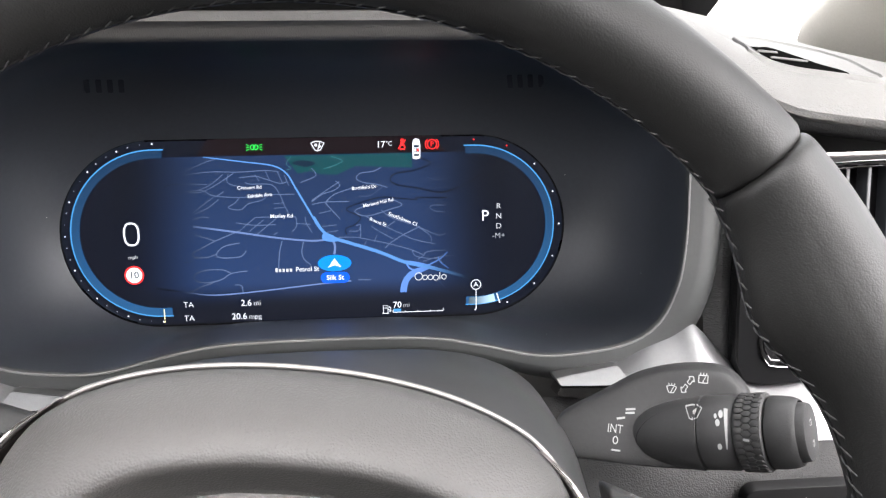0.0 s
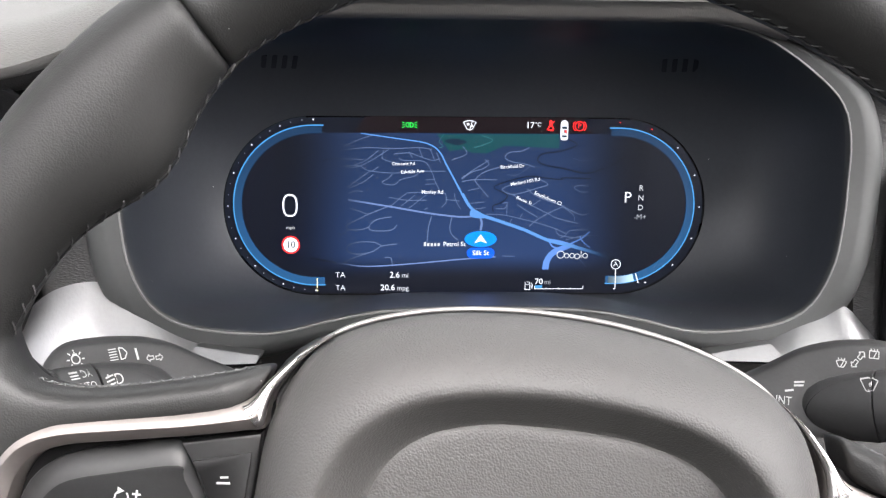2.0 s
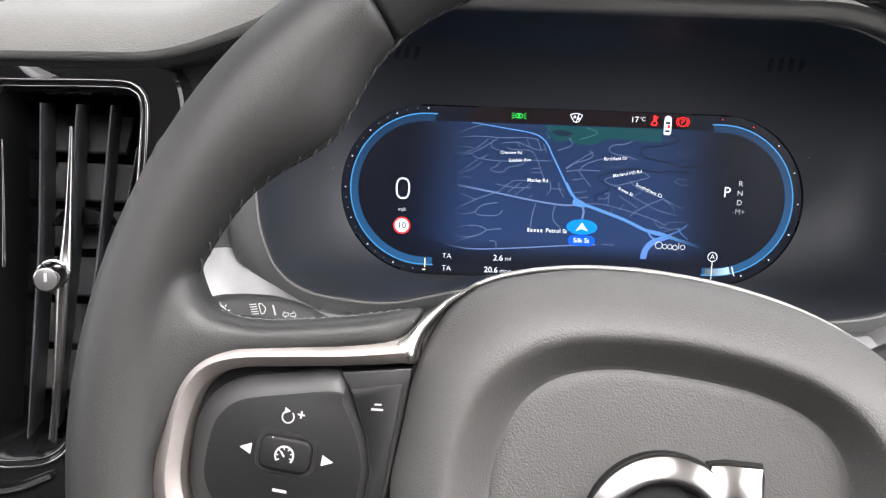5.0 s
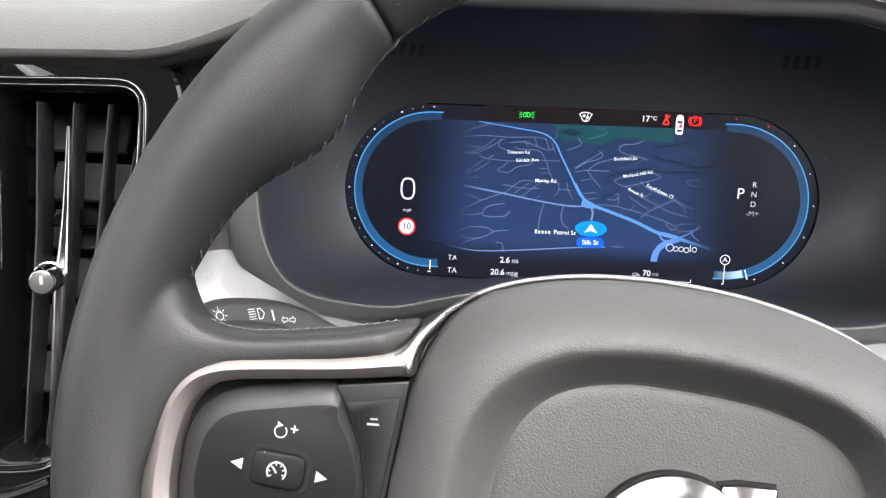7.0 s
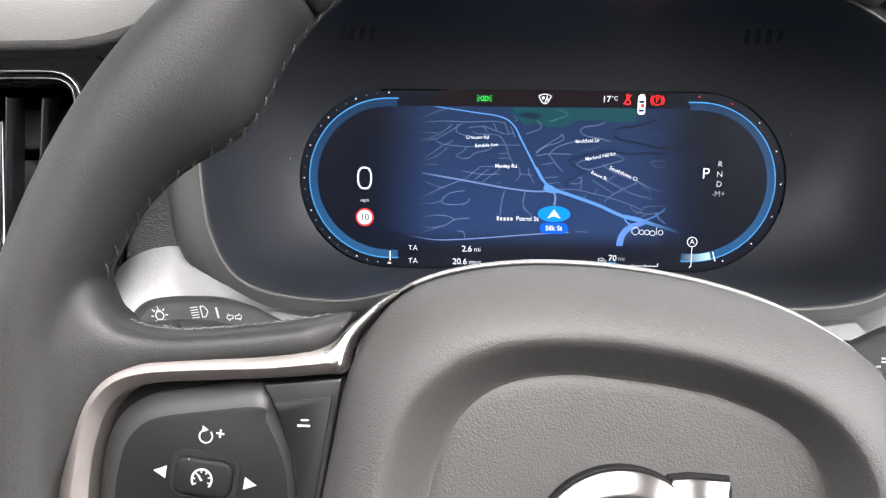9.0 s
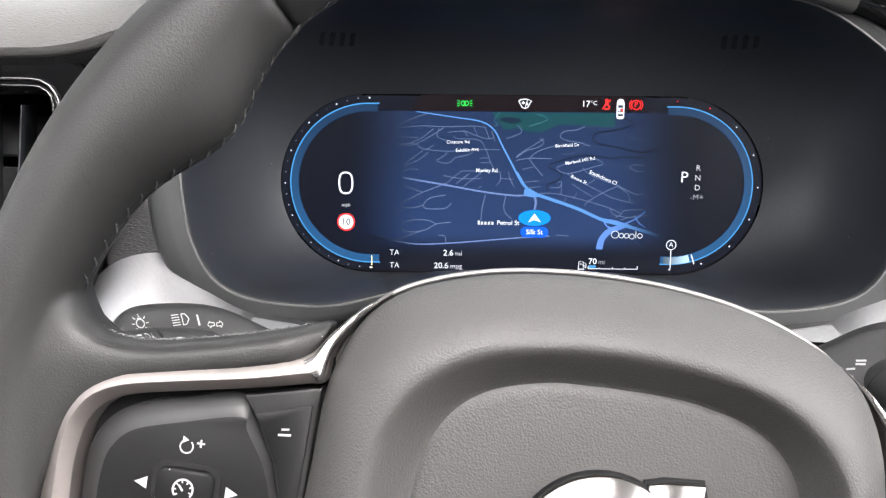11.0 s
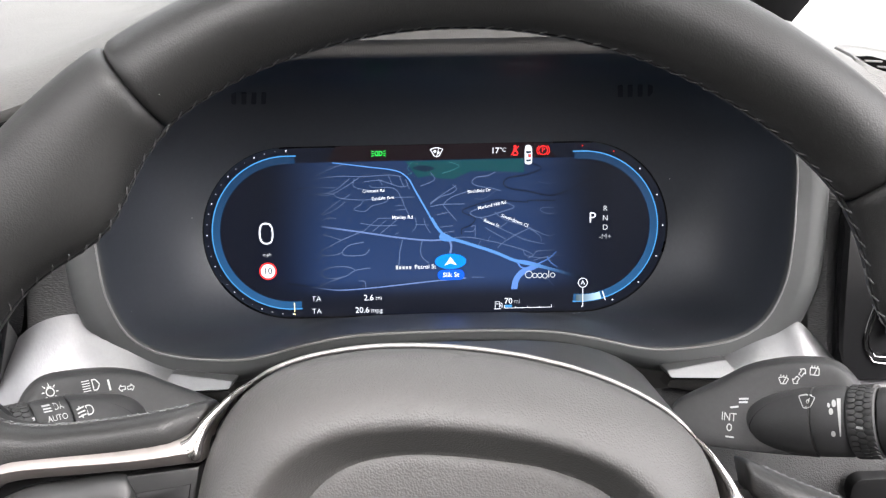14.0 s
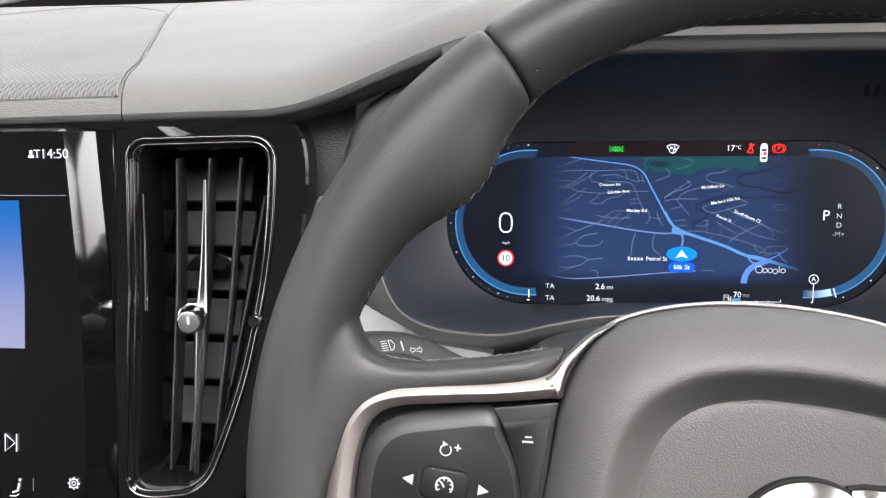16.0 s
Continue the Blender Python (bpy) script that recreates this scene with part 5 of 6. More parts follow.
    rim_line, face_line = even(grow(main_pad, 0.0012), 90, True), even(raised, 90, True)
    chamfer = [[(q[0], 0.004, q[1]) for q in rim_line], [(q[0], -0.0008, q[1]) for q in rim_line], [(a[0] + (b[0] - a[0]) * 0.06, -0.0016, a[1] + (b[1] - a[1]) * 0.06) for a, b in zip(rim_line, face_line)], [(q[0], -0.0044, q[1]) for q in face_line]]
    # the slope's catch of light is painted by its paler plastic
    pad = part("button_pad", side(loft(chamfer, cap_last=True)), PAD_EDGE_LIT, wheel, "black button pad, its sloping edge painted lighter as if lit", angle=40)
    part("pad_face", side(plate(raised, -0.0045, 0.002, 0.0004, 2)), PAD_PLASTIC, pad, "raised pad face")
    slim = [(-0.1083, 0.0094), (-0.0862, 0.0148), (-0.0862, 0.0070), (-0.0872, -0.0250), (-0.0880, -0.0450), (-0.0964, -0.0450), (-0.0944, -0.0330), (-0.0940, -0.0210), (-0.0972, -0.0098), (-0.1034, 0.0018)]
    # same painted light along this button's edge, with the plain plastic as face
    slim_key = part("button", side(plate(slim, -0.0034, 0.004, 0.0010, 2)), PAD_EDGE_LIT, wheel, "slim black side button, its edge painted lighter as if lit")
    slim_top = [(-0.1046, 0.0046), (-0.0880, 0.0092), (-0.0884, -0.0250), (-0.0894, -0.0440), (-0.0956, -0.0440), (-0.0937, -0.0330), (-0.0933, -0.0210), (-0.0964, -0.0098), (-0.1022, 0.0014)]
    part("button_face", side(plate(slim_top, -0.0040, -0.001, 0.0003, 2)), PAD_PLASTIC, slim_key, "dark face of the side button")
    well_o = rounded(-0.1318, -0.0264, -0.1110, -0.0122, 0.0045)
    part("button_recess", side(plate(well_o, -0.0050, -0.002, 0.0004)), BLACK_GAP, pad, smooth=False)
    key = part("button", side(plate(rounded(-0.1300, -0.0248, -0.1128, -0.0138, 0.0032), -0.0072, -0.002, 0.0012, 3)), PAD_PLASTIC, pad, "rounded centre button")
    y = -0.00465
    if sx < 0:
        part("arrow_sign", side(area([(-0.1366, -0.0199), (-0.1328, -0.0180), (-0.1328, -0.0217)], y)), PRINT, pad, "white arrow", smooth=False)
        part("arrow_sign", side(area([(-0.1058, -0.0196), (-0.1096, -0.0177), (-0.1096, -0.0214)], y)), PRINT, pad, "white arrow", smooth=False)
        part("reset_sign", side(merge(stroke(arc_points(-0.1228, -0.0078, 0.0019, 115, 410), 0.00048, y), area([(-0.1242, -0.0048), (-0.1240, -0.0068), (-0.1222, -0.0058)], y - 0.0001), stroke([(-0.1199, -0.0064), (-0.1175, -0.0064)], 0.0006, y), stroke([(-0.1187, -0.0052), (-0.1187, -0.0076)], 0.0006, y))), PRINT, pad, "white resume and plus sign", smooth=False)
        part("minus_sign", side(stroke([(-0.1236, -0.0316), (-0.1190, -0.0316)], 0.0009, y)), PRINT, pad, smooth=False)
        yk = -0.0074
        dial = [stroke(arc_points(-0.1213, -0.0196, 0.0029, -40, 220), 0.0006, yk), stroke([(-0.1213, -0.0200), (-0.1226, -0.0184)], 0.0006, yk)]
        for a in range(-20, 221, 40):
            dial.append(stroke([(-0.1213 + r * math.cos(radians(a)), -0.0196 + r * math.sin(radians(a))) for r in (0.0019, 0.0027)], 0.0004, yk - 0.0001))
        part("speed_sign", side(merge(*dial)), PRINT, key, "white speed dial sign", smooth=False)
        yb = -0.0043
        part("gap_sign", side(merge(stroke([(-0.0968, -0.0006), (-0.0930, -0.0002)], 0.0007, yb), stroke([(-0.0960, 0.0011), (-0.0937, 0.0014)], 0.0006, yb))), PRINT, slim_key, "white distance sign", smooth=False)
# lower spoke down to the rim
part("lower_spoke", loft([[(x * f, y, z) for x, y in ((-0.045, 0.018), (-0.048, 0.0), (-0.040, -0.008), (0.040, -0.008), (0.048, 0.0), (0.045, 0.018))] for f, z in ((0.9, -0.090), (0.75, -0.120), (0.8, -0.150), (1.1, -0.172))], cap=True), SATIN, wheel, "satin silver lower spoke")
part("hub_core", plate(circle(0, -0.02, 0.06, 32), 0.008, 0.055, 0.002), BLACK_GAP, wheel, "black hub behind the cover")

# ---- stalks on the column ----
BARREL_Y, BARREL_Z, BARREL_R = -0.003, -0.006, 0.0171
TAPER = [(-0.0175, 0.0030), (-0.0165, 0.0052), (-0.0145, 0.0078), (-0.0115, 0.0104), (-0.0070, 0.0126), (-0.0010, 0.0143), (0.0060, 0.0157), (0.0120, 0.0166), (0.0164, 0.0171)]
PADDLE = [(-0.0495, -0.0115, -0.0225, 0.0040), (-0.048, -0.0085, -0.0235, 0.0060), (-0.040, -0.0035, -0.0240, 0.0075), (-0.030, 0.0020, -0.0242, 0.0085), (-0.018, 0.0092, -0.0242, 0.0090), (-0.008, 0.0130, -0.0240, 0.0090), (0.0026, 0.0154, -0.0236, 0.0090), (0.012, 0.0164, -0.0230, 0.0090), (0.020, 0.0162, -0.0222, 0.0088), (0.026, 0.0140, -0.0212, 0.0084), (0.0315, 0.0090, -0.0200, 0.0076), (0.0350, 0.0030, -0.0180, 0.0060)]


def stalk(name, label, m, k, reach, size=1.0, bend=Matrix()):
    """A stalk lying along its own x; k mirrors it. A leaning paddle at the root, then a round barrel with a knurled ring, moved out by reach."""
    st = thing(name, label, "control stalk", m, group="column stalks")
    body = []
    for x, zt, zb, th in [tuple(q) for q in even(spline(PADDLE, 4), 40)]:
        x += 0.8 * reach * min(max((x + 0.005) / 0.02, 0), 1)
        ring = []
        for i in range(32):
            t = 2 * math.pi * i / 32
            c, s = math.cos(t), math.sin(t)
            z = (zt + zb) / 2 + (zt - zb) / 2 * (abs(s) ** 0.7) * (1 if s > 0 else -1)
            ring.append((k * x, th * (abs(c) ** 0.3) * (1 if c > 0 else -1) + 0.475 * z + 0.0082, z))
        body.append(ring)
    part("paddle", loft(body, cap=True), STALK_PLASTIC, st, "matt black paddle")

    def barrel(xs, name, material, label):
        rings = [[(k * x, BARREL_Y - r * math.cos(t), BARREL_Z + r * math.sin(t)) for t in (2 * math.pi * i / 40 for i in range(40))] for x, r in xs]
        return part(name, turned_on(loft(rings, cap=True)), material, st, label)

    e = reach

    def turned_on(bm):
        """The barrel leans a little from the paddle and is slimmer by size."""
        for v in bm.verts:
            v.co.y, v.co.z = BARREL_Y + (v.co.y - BARREL_Y) * size, BARREL_Z + (v.co.z - BARREL_Z) * size
        return moved(bm, bend)

    barrel([(x + e, r) for x, r in TAPER] + [(0.0168 + e, 0.0166)], "barrel", STALK_PLASTIC, "black barrel")
    barrel(((0.0170 + e, 0.0160), (0.0173 + e, 0.0170), (0.0180 + e, 0.0172), (0.0300 + e, 0.0172), (0.0312 + e, 0.0164)), "collar", STALK_PLASTIC, "black collar")
    ring = barrel(((0.0314 + e, 0.0155), (0.0316 + e, 0.0166), (0.0324 + e, 0.0172), (0.0424 + e, 0.0172), (0.0430 + e, 0.0166), (0.0432 + e, 0.015)), "ring", RUBBER, "turning ring")
    studs = []
    cols, rows = 3, 36
    x0, x1 = 0.0326 + e, 0.0422 + e
    pitch = (x1 - x0) / cols
    for i in range(cols):
        for j in range(rows):
            t = 360 * (j + 0.5 * (i % 2)) / rows
            cell = plate([(pitch * 0.61 * math.cos(radians(60 * q)), 0.00150 * math.sin(radians(60 * q))) for q in range(6)], -0.0006, 0.0006, 0.00028, 2)
            cell.transform(pose(k * (x0 + pitch * (i + 0.5)), BARREL_Y, BARREL_Z) @ pose(0, 0, 0, t, 0, 0) @ pose(0, -0.0172, 0))
            studs.append(cell)
    part("ring_grip", turned_on(merge(*studs)), RUBBER, ring, "honeycomb grip on the ring")
    barrel(((0.0434 + e, 0.0150), (0.0437 + e, 0.0158), (0.0445 + e, 0.0163), (0.0490 + e, 0.0161), (0.0525 + e, 0.0155), (0.0545 + e, 0.0146), (0.0551 + e, 0.0140), (0.0549 + e, 0.0137), (0.0520 + e, 0.0136), (0.0520 + e, 0.0130), (0.0572 + e, 0.0129), (0.0582 + e, 0.0124), (0.0584 + e, 0.0110)), "end_cap", STALK_PLASTIC, "black end cap")

    def patch(scale, lift):
        """The button's skin: pointed towards the column, cut straight by the collar."""
        bm = bmesh.new()
        x_end, length = 0.0166 + e, 0.0286
        rows = []
        for i in range(19):
            u = (i / 18) ** 1.6 if i else 0.0
            x = x_end - length * scale * (1 - u)
            half_turn = radians(74) * scale * max(1 - (1 - u) ** 2.3, 0) ** 0.55
            row = []
            for j in range(25):
                t = radians(-4) + half_turn * (2 * j / 24 - 1)
                r = np.interp(x - e, [q[0] for q in TAPER], [q[1] for q in TAPER]) + lift
                row.append((k * x, BARREL_Y - r * math.cos(t), BARREL_Z + r * math.sin(t)))
            rows.append(row)
        bm.free()
        return loft(rows, closed=False)

    part("button_gap", turned_on(patch(1.0, 0.0002)), BLACK_GAP, st)
    part("button", turned_on(patch(0.975, 0.0007)), STALK_PLASTIC, st, "smooth pointed button")
    return st


RIGHT_STALK = DASH @ pose(0.157, -0.153, -0.0645, 0, 0, -26)
LEFT_STALK = DASH @ pose(-0.1478, -0.1502, -0.0610, 0, 0, 38)
LEAN = Matrix.Translation((0.017, BARREL_Y - 0.002, BARREL_Z - 0.0007)) @ pose(0, 0, 0, 0, -11.5, -13) @ Matrix.Translation((-0.017, -BARREL_Y, -BARREL_Z))
rs = stalk("wiper_stalk", "black wiper stalk with white signs and a knurled ring", RIGHT_STALK, 1, 0.0, 0.90, LEAN)
ls = stalk("light_stalk", "black light stalk with white signs and a knurled ring", LEFT_STALK, -1, 0.007)


def skins(st, flat):
    """One search tree over a stalk's paddle (flat) or its other parts."""
    verts, faces = [], []
    for ob in st.children:
        if flat != ob.name.startswith("paddle"):
            continue
        base = len(verts)
        verts += [v.co.copy() for v in ob.data.vertices]
        faces += [[base + i for i in p.vertices] for p in ob.data.polygons]
    return BVHTree.FromPolygons(verts, faces)


TREES = {(st, flat): skins(st, flat) for st in (rs, ls) for flat in (True, False)}


FLAT = ("wash_sign", "rear_wash_sign", "arrow_sign", "interval_sign", "zero_sign", "speed_bars", "lamp_sign", "beam_sign", "bar_sign", "turn_sign")


def sign(st, name, label, *pieces):
    """Prints flat signs on to a stalk's face."""
    bm = merge(*pieces)
    for v in bm.verts:
        lift = v.co.y
        place = TREES[st, name in FLAT].ray_cast(Vector((v.co.x, -0.06, v.co.z)), Vector((0, 1, 0)))[0]
        v.co.y = (place.y if place else v.co.y) - 0.00018 + lift
    return part(name, bm, PRINT, st, label, smooth=False)


def wash(x, z, s, square=False):
    if square:
        o = [(x - 1.5 * s, z - 1.2 * s), (x + 1.5 * s, z - 1.2 * s), (x + 1.5 * s, z + 1.0 * s), (x - 1.5 * s, z + 1.0 * s), (x - 1.5 * s, z - 1.2 * s)]
    else:
        o = [(x - 1.7 * s, z + 0.6 * s), (x - 0.6 * s, z + 1.0 * s), (x + 0.6 * s, z + 1.0 * s), (x + 1.7 * s, z + 0.6 * s), (x + 0.8 * s, z - 1.2 * s), (x - 0.8 * s, z - 1.2 * s), (x - 1.7 * s, z + 0.6 * s)]
    out = [stroke(even(o, 30), 0.00040), stroke([(x - 0.2 * s, z - 1.1 * s), (x + 0.7 * s, z + 0.7 * s)], 0.0004, -0.0001)]
    for d in (-0.9, 0, 0.9):
        out.append(stroke([(x + d * s, z + 1.2 * s), (x + d * 1.2 * s, z + 1.7 * s)], 0.0004, -0.0001))
    return merge(*out)


def block_arrow(x, z, s, turn):
    o = [(0, 1.6), (1.3, 0.4), (0.6, 0.4), (0.6, -1.2), (-0.6, -1.2), (-0.6, 0.4), (-1.3, 0.4), (0, 1.6)]
    c, n = math.cos(radians(turn)), math.sin(radians(turn))
    return stroke(even([(x + s * (a * c - b * n), z + s * (a * n + b * c)) for a, b in o], 40), 0.0004)


# wiper stalk
sign(rs, "wash_sign", "white screen wash sign", wash(0.0008, 0.0082, 0.00125))
sign(rs, "rear_wash_sign", "white rear wash sign", wash(0.0138, 0.0130, 0.00125, True))
sign(rs, "arrow_sign", "white two way arrow", block_arrow(0.0062, 0.0088, 0.0012, 145), block_arrow(0.0086, 0.0120, 0.0012, -35))
sign(rs, "interval_sign", "white lettering INT", letters("INT", 0.0034, -0.0219, -0.0097, squeeze=0.86))
sign(rs, "zero_sign", "white zero and bar", stroke(circle(-0.0214, -0.0140, 0.0010, 18, 1.4), 0.0005, closed=True), stroke([(-0.0228, -0.0180), (-0.0190, -0.0180)], 0.0007))
sign(rs, "speed_bars", "white speed bars", stroke([(-0.0216, -0.0056), (-0.0180, -0.0048)], 0.0008), stroke([(-0.0180, -0.0016), (-0.0138, -0.0010)], 0.0008), stroke([(-0.0180, -0.0030), (-0.0140, -0.0025)], 0.0008))
sign(rs, "rain_sign", "white rain sensor sign", stroke(even([(0.0080, 0.0058), (0.0112, 0.0070), (0.0146, 0.0066), (0.0128, 0.0028), (0.0102, 0.0024), (0.0080, 0.0058)], 24), 0.0004), stroke([(0.0112, 0.0028), (0.0124, 0.0058)], 0.0004, -0.0001), area(circle(0.0118, 0.0050, 0.0007, 8), -0.0001))
sign(rs, "drop_sign", "white drops and wedge", area(circle(0.0226, -0.0058, 0.0009, 12, 1.5)), area(circle(0.0212, 0.0032, 0.0009, 12, 1.4)), area(circle(0.0222, 0.0062, 0.0009, 12, 1.4)), area(circle(0.0202, 0.0052, 0.0006, 12, 1.4)), stroke(even([(0.0254, -0.0064), (0.0247, 0.0010), (0.0240, 0.0082)], 9), 0.0016, taper=(0.3, 1.0)))
sign(rs, "ring_mark", "", area([(0.0312, -0.0012), (0.0336, -0.0012), (0.0336, -0.0002), (0.0312, -0.0002)], -0.0008))
ends = merge(wash(0.0, 0.0040, 0.0009, True), wash(0.0, -0.0045, 0.0009, True))
part("end_signs", moved(ends, LEAN @ pose(0.0586, BARREL_Y, BARREL_Z) @ pose(0, 0, 0, 0, 0, 90)), PRINT, rs, "white signs on the end", smooth=False)
# light stalk
rays = [stroke([(-0.0272 + r * math.cos(radians(a)), 0.0118 + r * math.sin(radians(a))) for r in (0.0023, 0.0034)], 0.00045) for a in range(0, 360, 45)]
sign(ls, "lamp_sign", "white lamp sign", stroke(circle(-0.0272, 0.0118, 0.0016, 20), 0.0005, closed=True), stroke([(-0.0281, 0.0136), (-0.0263, 0.0136)], 0.0007), *rays)
sign(ls, "beam_sign", "white main beam sign", stroke(even([(-0.0092, 0.0134), (-0.0076, 0.0132), (-0.0062, 0.0112), (-0.0076, 0.0092), (-0.0092, 0.0090), (-0.0092, 0.0134)], 24), 0.0005), *[stroke([(-0.0138, z), (-0.0104, z)], 0.0004) for z in (0.0133, 0.0123, 0.0113, 0.0103, 0.0093)])
sign(ls, "bar_sign", "white bar", stroke([(-0.0022, 0.0122), (-0.0022, 0.0078)], 0.0009))
sign(ls, "turn_sign", "white turn arrows", block_arrow(0.0032, 0.0076, 0.0011, 90), block_arrow(0.0068, 0.0072, 0.0011, -90))
sign(ls, "auto_sign", "white lettering AUTO and beam sign", letters("AUTO", 0.0020, -0.0300, 0.0062), letters("D", 0.0019, -0.0292, 0.0096), letters("A", 0.0018, -0.0272, 0.0096), *[stroke([(-0.0345, z), (-0.0312, z)], 0.0004) for z in (0.0088, 0.0096, 0.0104)])
sign(ls, "fog_sign", "white fog lamp sign", letters("D", 0.0036, -0.0168, 0.0063), *[stroke([(-0.0222, z), (-0.0188, z + 0.0005)], 0.0005) for z in (0.0050, 0.0063, 0.0076)], stroke([(-0.0204, 0.0044), (-0.0209, 0.0086)], 0.0005, -0.0001))
sign(ls, "ring_mark", "", area([(-0.0408, 0.0070), (-0.0386, 0.0070), (-0.0386, 0.0080), (-0.0408, 0.0080)], -0.0008))

# ---- centre air vent and touch screen ----
vent = thing("air_vent", "tall black air vent with a chrome frame and knob", "air vent", DASH @ pose(-0.0025, 0, 0.0012), group="air vents")
frame_o = [(-0.3155, 0.030), (-0.3145, 0.046), (-0.3080, 0.0528), (-0.2950, 0.0535), (-0.2460, 0.0545), (-0.2350, 0.0525), (-0.2295, 0.0460), (-0.2290, 0.030), (-0.2315, -0.001), (-0.2390, -0.046), (-0.2490, -0.089), (-0.2630, -0.128), (-0.2700, -0.142), (-0.2800, -0.150), (-0.2950, -0.153), (-0.3110, -0.153), (-0.3190, -0.146), (-0.3195, -0.130), (-0.3178, -0.060)]
fl = even(spline(frame_o, 4, True), 110, True)
YF = -0.100


def frame_y(z):
    return YF - 0.10 * max(-z - 0.03, 0)


def hoop(line, r, dy=0.0, inset=0.0):
    return tube([(q[0], frame_y(q[1]) + dy, q[1]) for q in grow(line, -inset)], r, 12, True)


part("frame", hoop(fl, 0.0009), DARK_CHROME, vent, "thin chrome frame")
part("inner_rim", hoop(fl, 0.0005, 0.0012, 0.0032), DARK_CHROME, vent, "thin inner chrome line")
part("inner_frame", loft([[(q[0], frame_y(q[1]) + y, q[1]) for q in grow(fl, -d)] for d, y in ((0.0012, 0.000), (0.0050, 0.003), (0.0065, 0.006), (0.0080, 0.075))]), PIANO, vent, "gloss black inner frame")
part("duct", loft([[(q[0], frame_y(q[1]) + 0.074, q[1]) for q in grow(fl, -0.008)], [(q[0], frame_y(q[1]) + 0.076, q[1]) for q in grow(fl, -0.05)]], cap_last=True), BLACK_GAP, vent)
surround_o = [(-0.3225, 0.0640), (-0.3000, 0.0650), (-0.2600, 0.0650), (-0.2260, 0.0640), (-0.2130, 0.0560), (-0.2100, 0.030), (-0.2150, -0.010), (-0.2240, -0.060), (-0.2380, -0.110), (-0.2560, -0.160), (-0.3225, -0.175)]
so = even(spline(surround_o, 6, True), 110, True)
start = min(range(110), key=lambda i: np.hypot(*(so[i] - fl[0])))
so = so[start:] + so[:start]
part("surround", loft([[(q[0], frame_y(q[1]) + 0.018, q[1]) for q in grow(so, 0.001)], [(q[0], frame_y(q[1]) + 0.003, q[1]) for q in so], [(q[0], frame_y(q[1]) + 0.0015, q[1]) for q in grow(so, -0.0015)], [(q[0], frame_y(q[1]) + 0.0010, q[1]) for q in fl]]), PIANO, vent, "gloss black surround")


def blade(x_top, x_low, z_top=0.042, z_low=-0.140, thick=0.0024, deep=0.032, turn=-0.30):
    """An upright blade: a narrow rounded front edge, growing thicker into the duct."""
    rings = []
    for t in np.linspace(0, 1, 12):
        x, z = x_top + (x_low - x_top) * t, z_top + (z_low - z_top) * t
        y = frame_y(z) + 0.007
        w = thick * (0.75 + 0.25 * math.sin(math.pi * t))
        rings.append([(x + w * dx + d * turn, y + d, z) for dx, d in ((0.15, -0.0006), (0.42, 0.0008), (0.75, deep * 0.3), (1.0, deep), (-1.0, deep), (-0.75, deep * 0.3), (-0.42, 0.0008), (-0.15, -0.0006))])
    return loft(rings, cap=True)


for xt, xl in ((-0.2885, -0.2955), (-0.2690, -0.2835), (-0.2505, -0.2700)):
    part("blade", blade(xt, xl), VANE, vent, "upright black blade", angle=25)
for xt in (-0.2370,):
    part("side_blade", blade(xt, xt - 0.022, 0.020, -0.09, 0.0014, 0.015, -0.3), VANE, vent, "upright black blade", angle=25)
for z in (0.026, -0.002, -0.030, -0.058, -0.086, -0.114):
    xl, xr = -0.3040 - 0.006 * max(-z, 0) / 0.1, -0.2585 - 0.016 * max(-z, 0) / 0.1
    bm = plate([(xl, z - 0.0120), (xr, z - 0.0120), (xr, z + 0.0120), (xl, z + 0.0120)], 0.0, 0.002, 0.0008, 1)
    bm.transform(pose(0, 0, z, -28) @ pose(0, 0, -z))
    bm.transform(Matrix.Translation((0, frame_y(z) + 0.050, 0)))
    part("rear_vane", bm, VANE_REAR, vent, "grey cross vane", smooth=False)
spindle = [(-0.2718, -0.0085, 0.0300), (-0.2722, -0.0100, 0.0100), (-0.2728, -0.0120, -0.0150), (-0.2733, -0.0140, -0.0350), (-0.2736, -0.0150, -0.0460)]
pts = [(x, frame_y(z) + 0.014 + y, z) for x, y, z in spindle]
up = spline(pts, 5)
part("spindle", tube(up, [0.0008 + 0.0034 * (i / (len(up) - 1)) ** 1.5 for i in range(len(up))], 14, flat=0.7), DARK_CHROME, vent, "tapered chrome spindle")
low = spline([(-0.2736, frame_y(-0.046) - 0.002, -0.046), (-0.2745, frame_y(-0.08) - 0.002, -0.080), (-0.2756, frame_y(-0.11) - 0.002, -0.110), (-0.2770, frame_y(-0.138) - 0.001, -0.138)], 5)
part("spindle", tube(low, [0.0036 - 0.0020 * i / (len(low) - 1) for i in range(len(low))], 14, flat=0.8), VENT_CHROME, vent, "tapered chrome spindle")
pivot = [(-0.2790 + 0.0165 * math.cos(radians(a)), -0.0260 + 0.0105 * math.sin(radians(a))) for a in range(0, 181, 12)]
part("pivot", plate(pivot, frame_y(-0.02) + 0.030, frame_y(-0.02) + 0.040, 0.001), PIANO, vent, "black pivot behind the blades")
part("pivot_edge", tube([(x, frame_y(-0.02) + 0.0295, -0.0262) for x in np.linspace(-0.2955, -0.2625, 6)], 0.0004, 6), DARK_CHROME, vent, "thin bright edge of the pivot")
KN = (-0.2737, -0.119, -0.0470)
knob_m = pose(*KN) @ pose(0, 0, 0, 0, 0, 16) @ Matrix.Diagonal((0.72, 1, 0.72, 1))


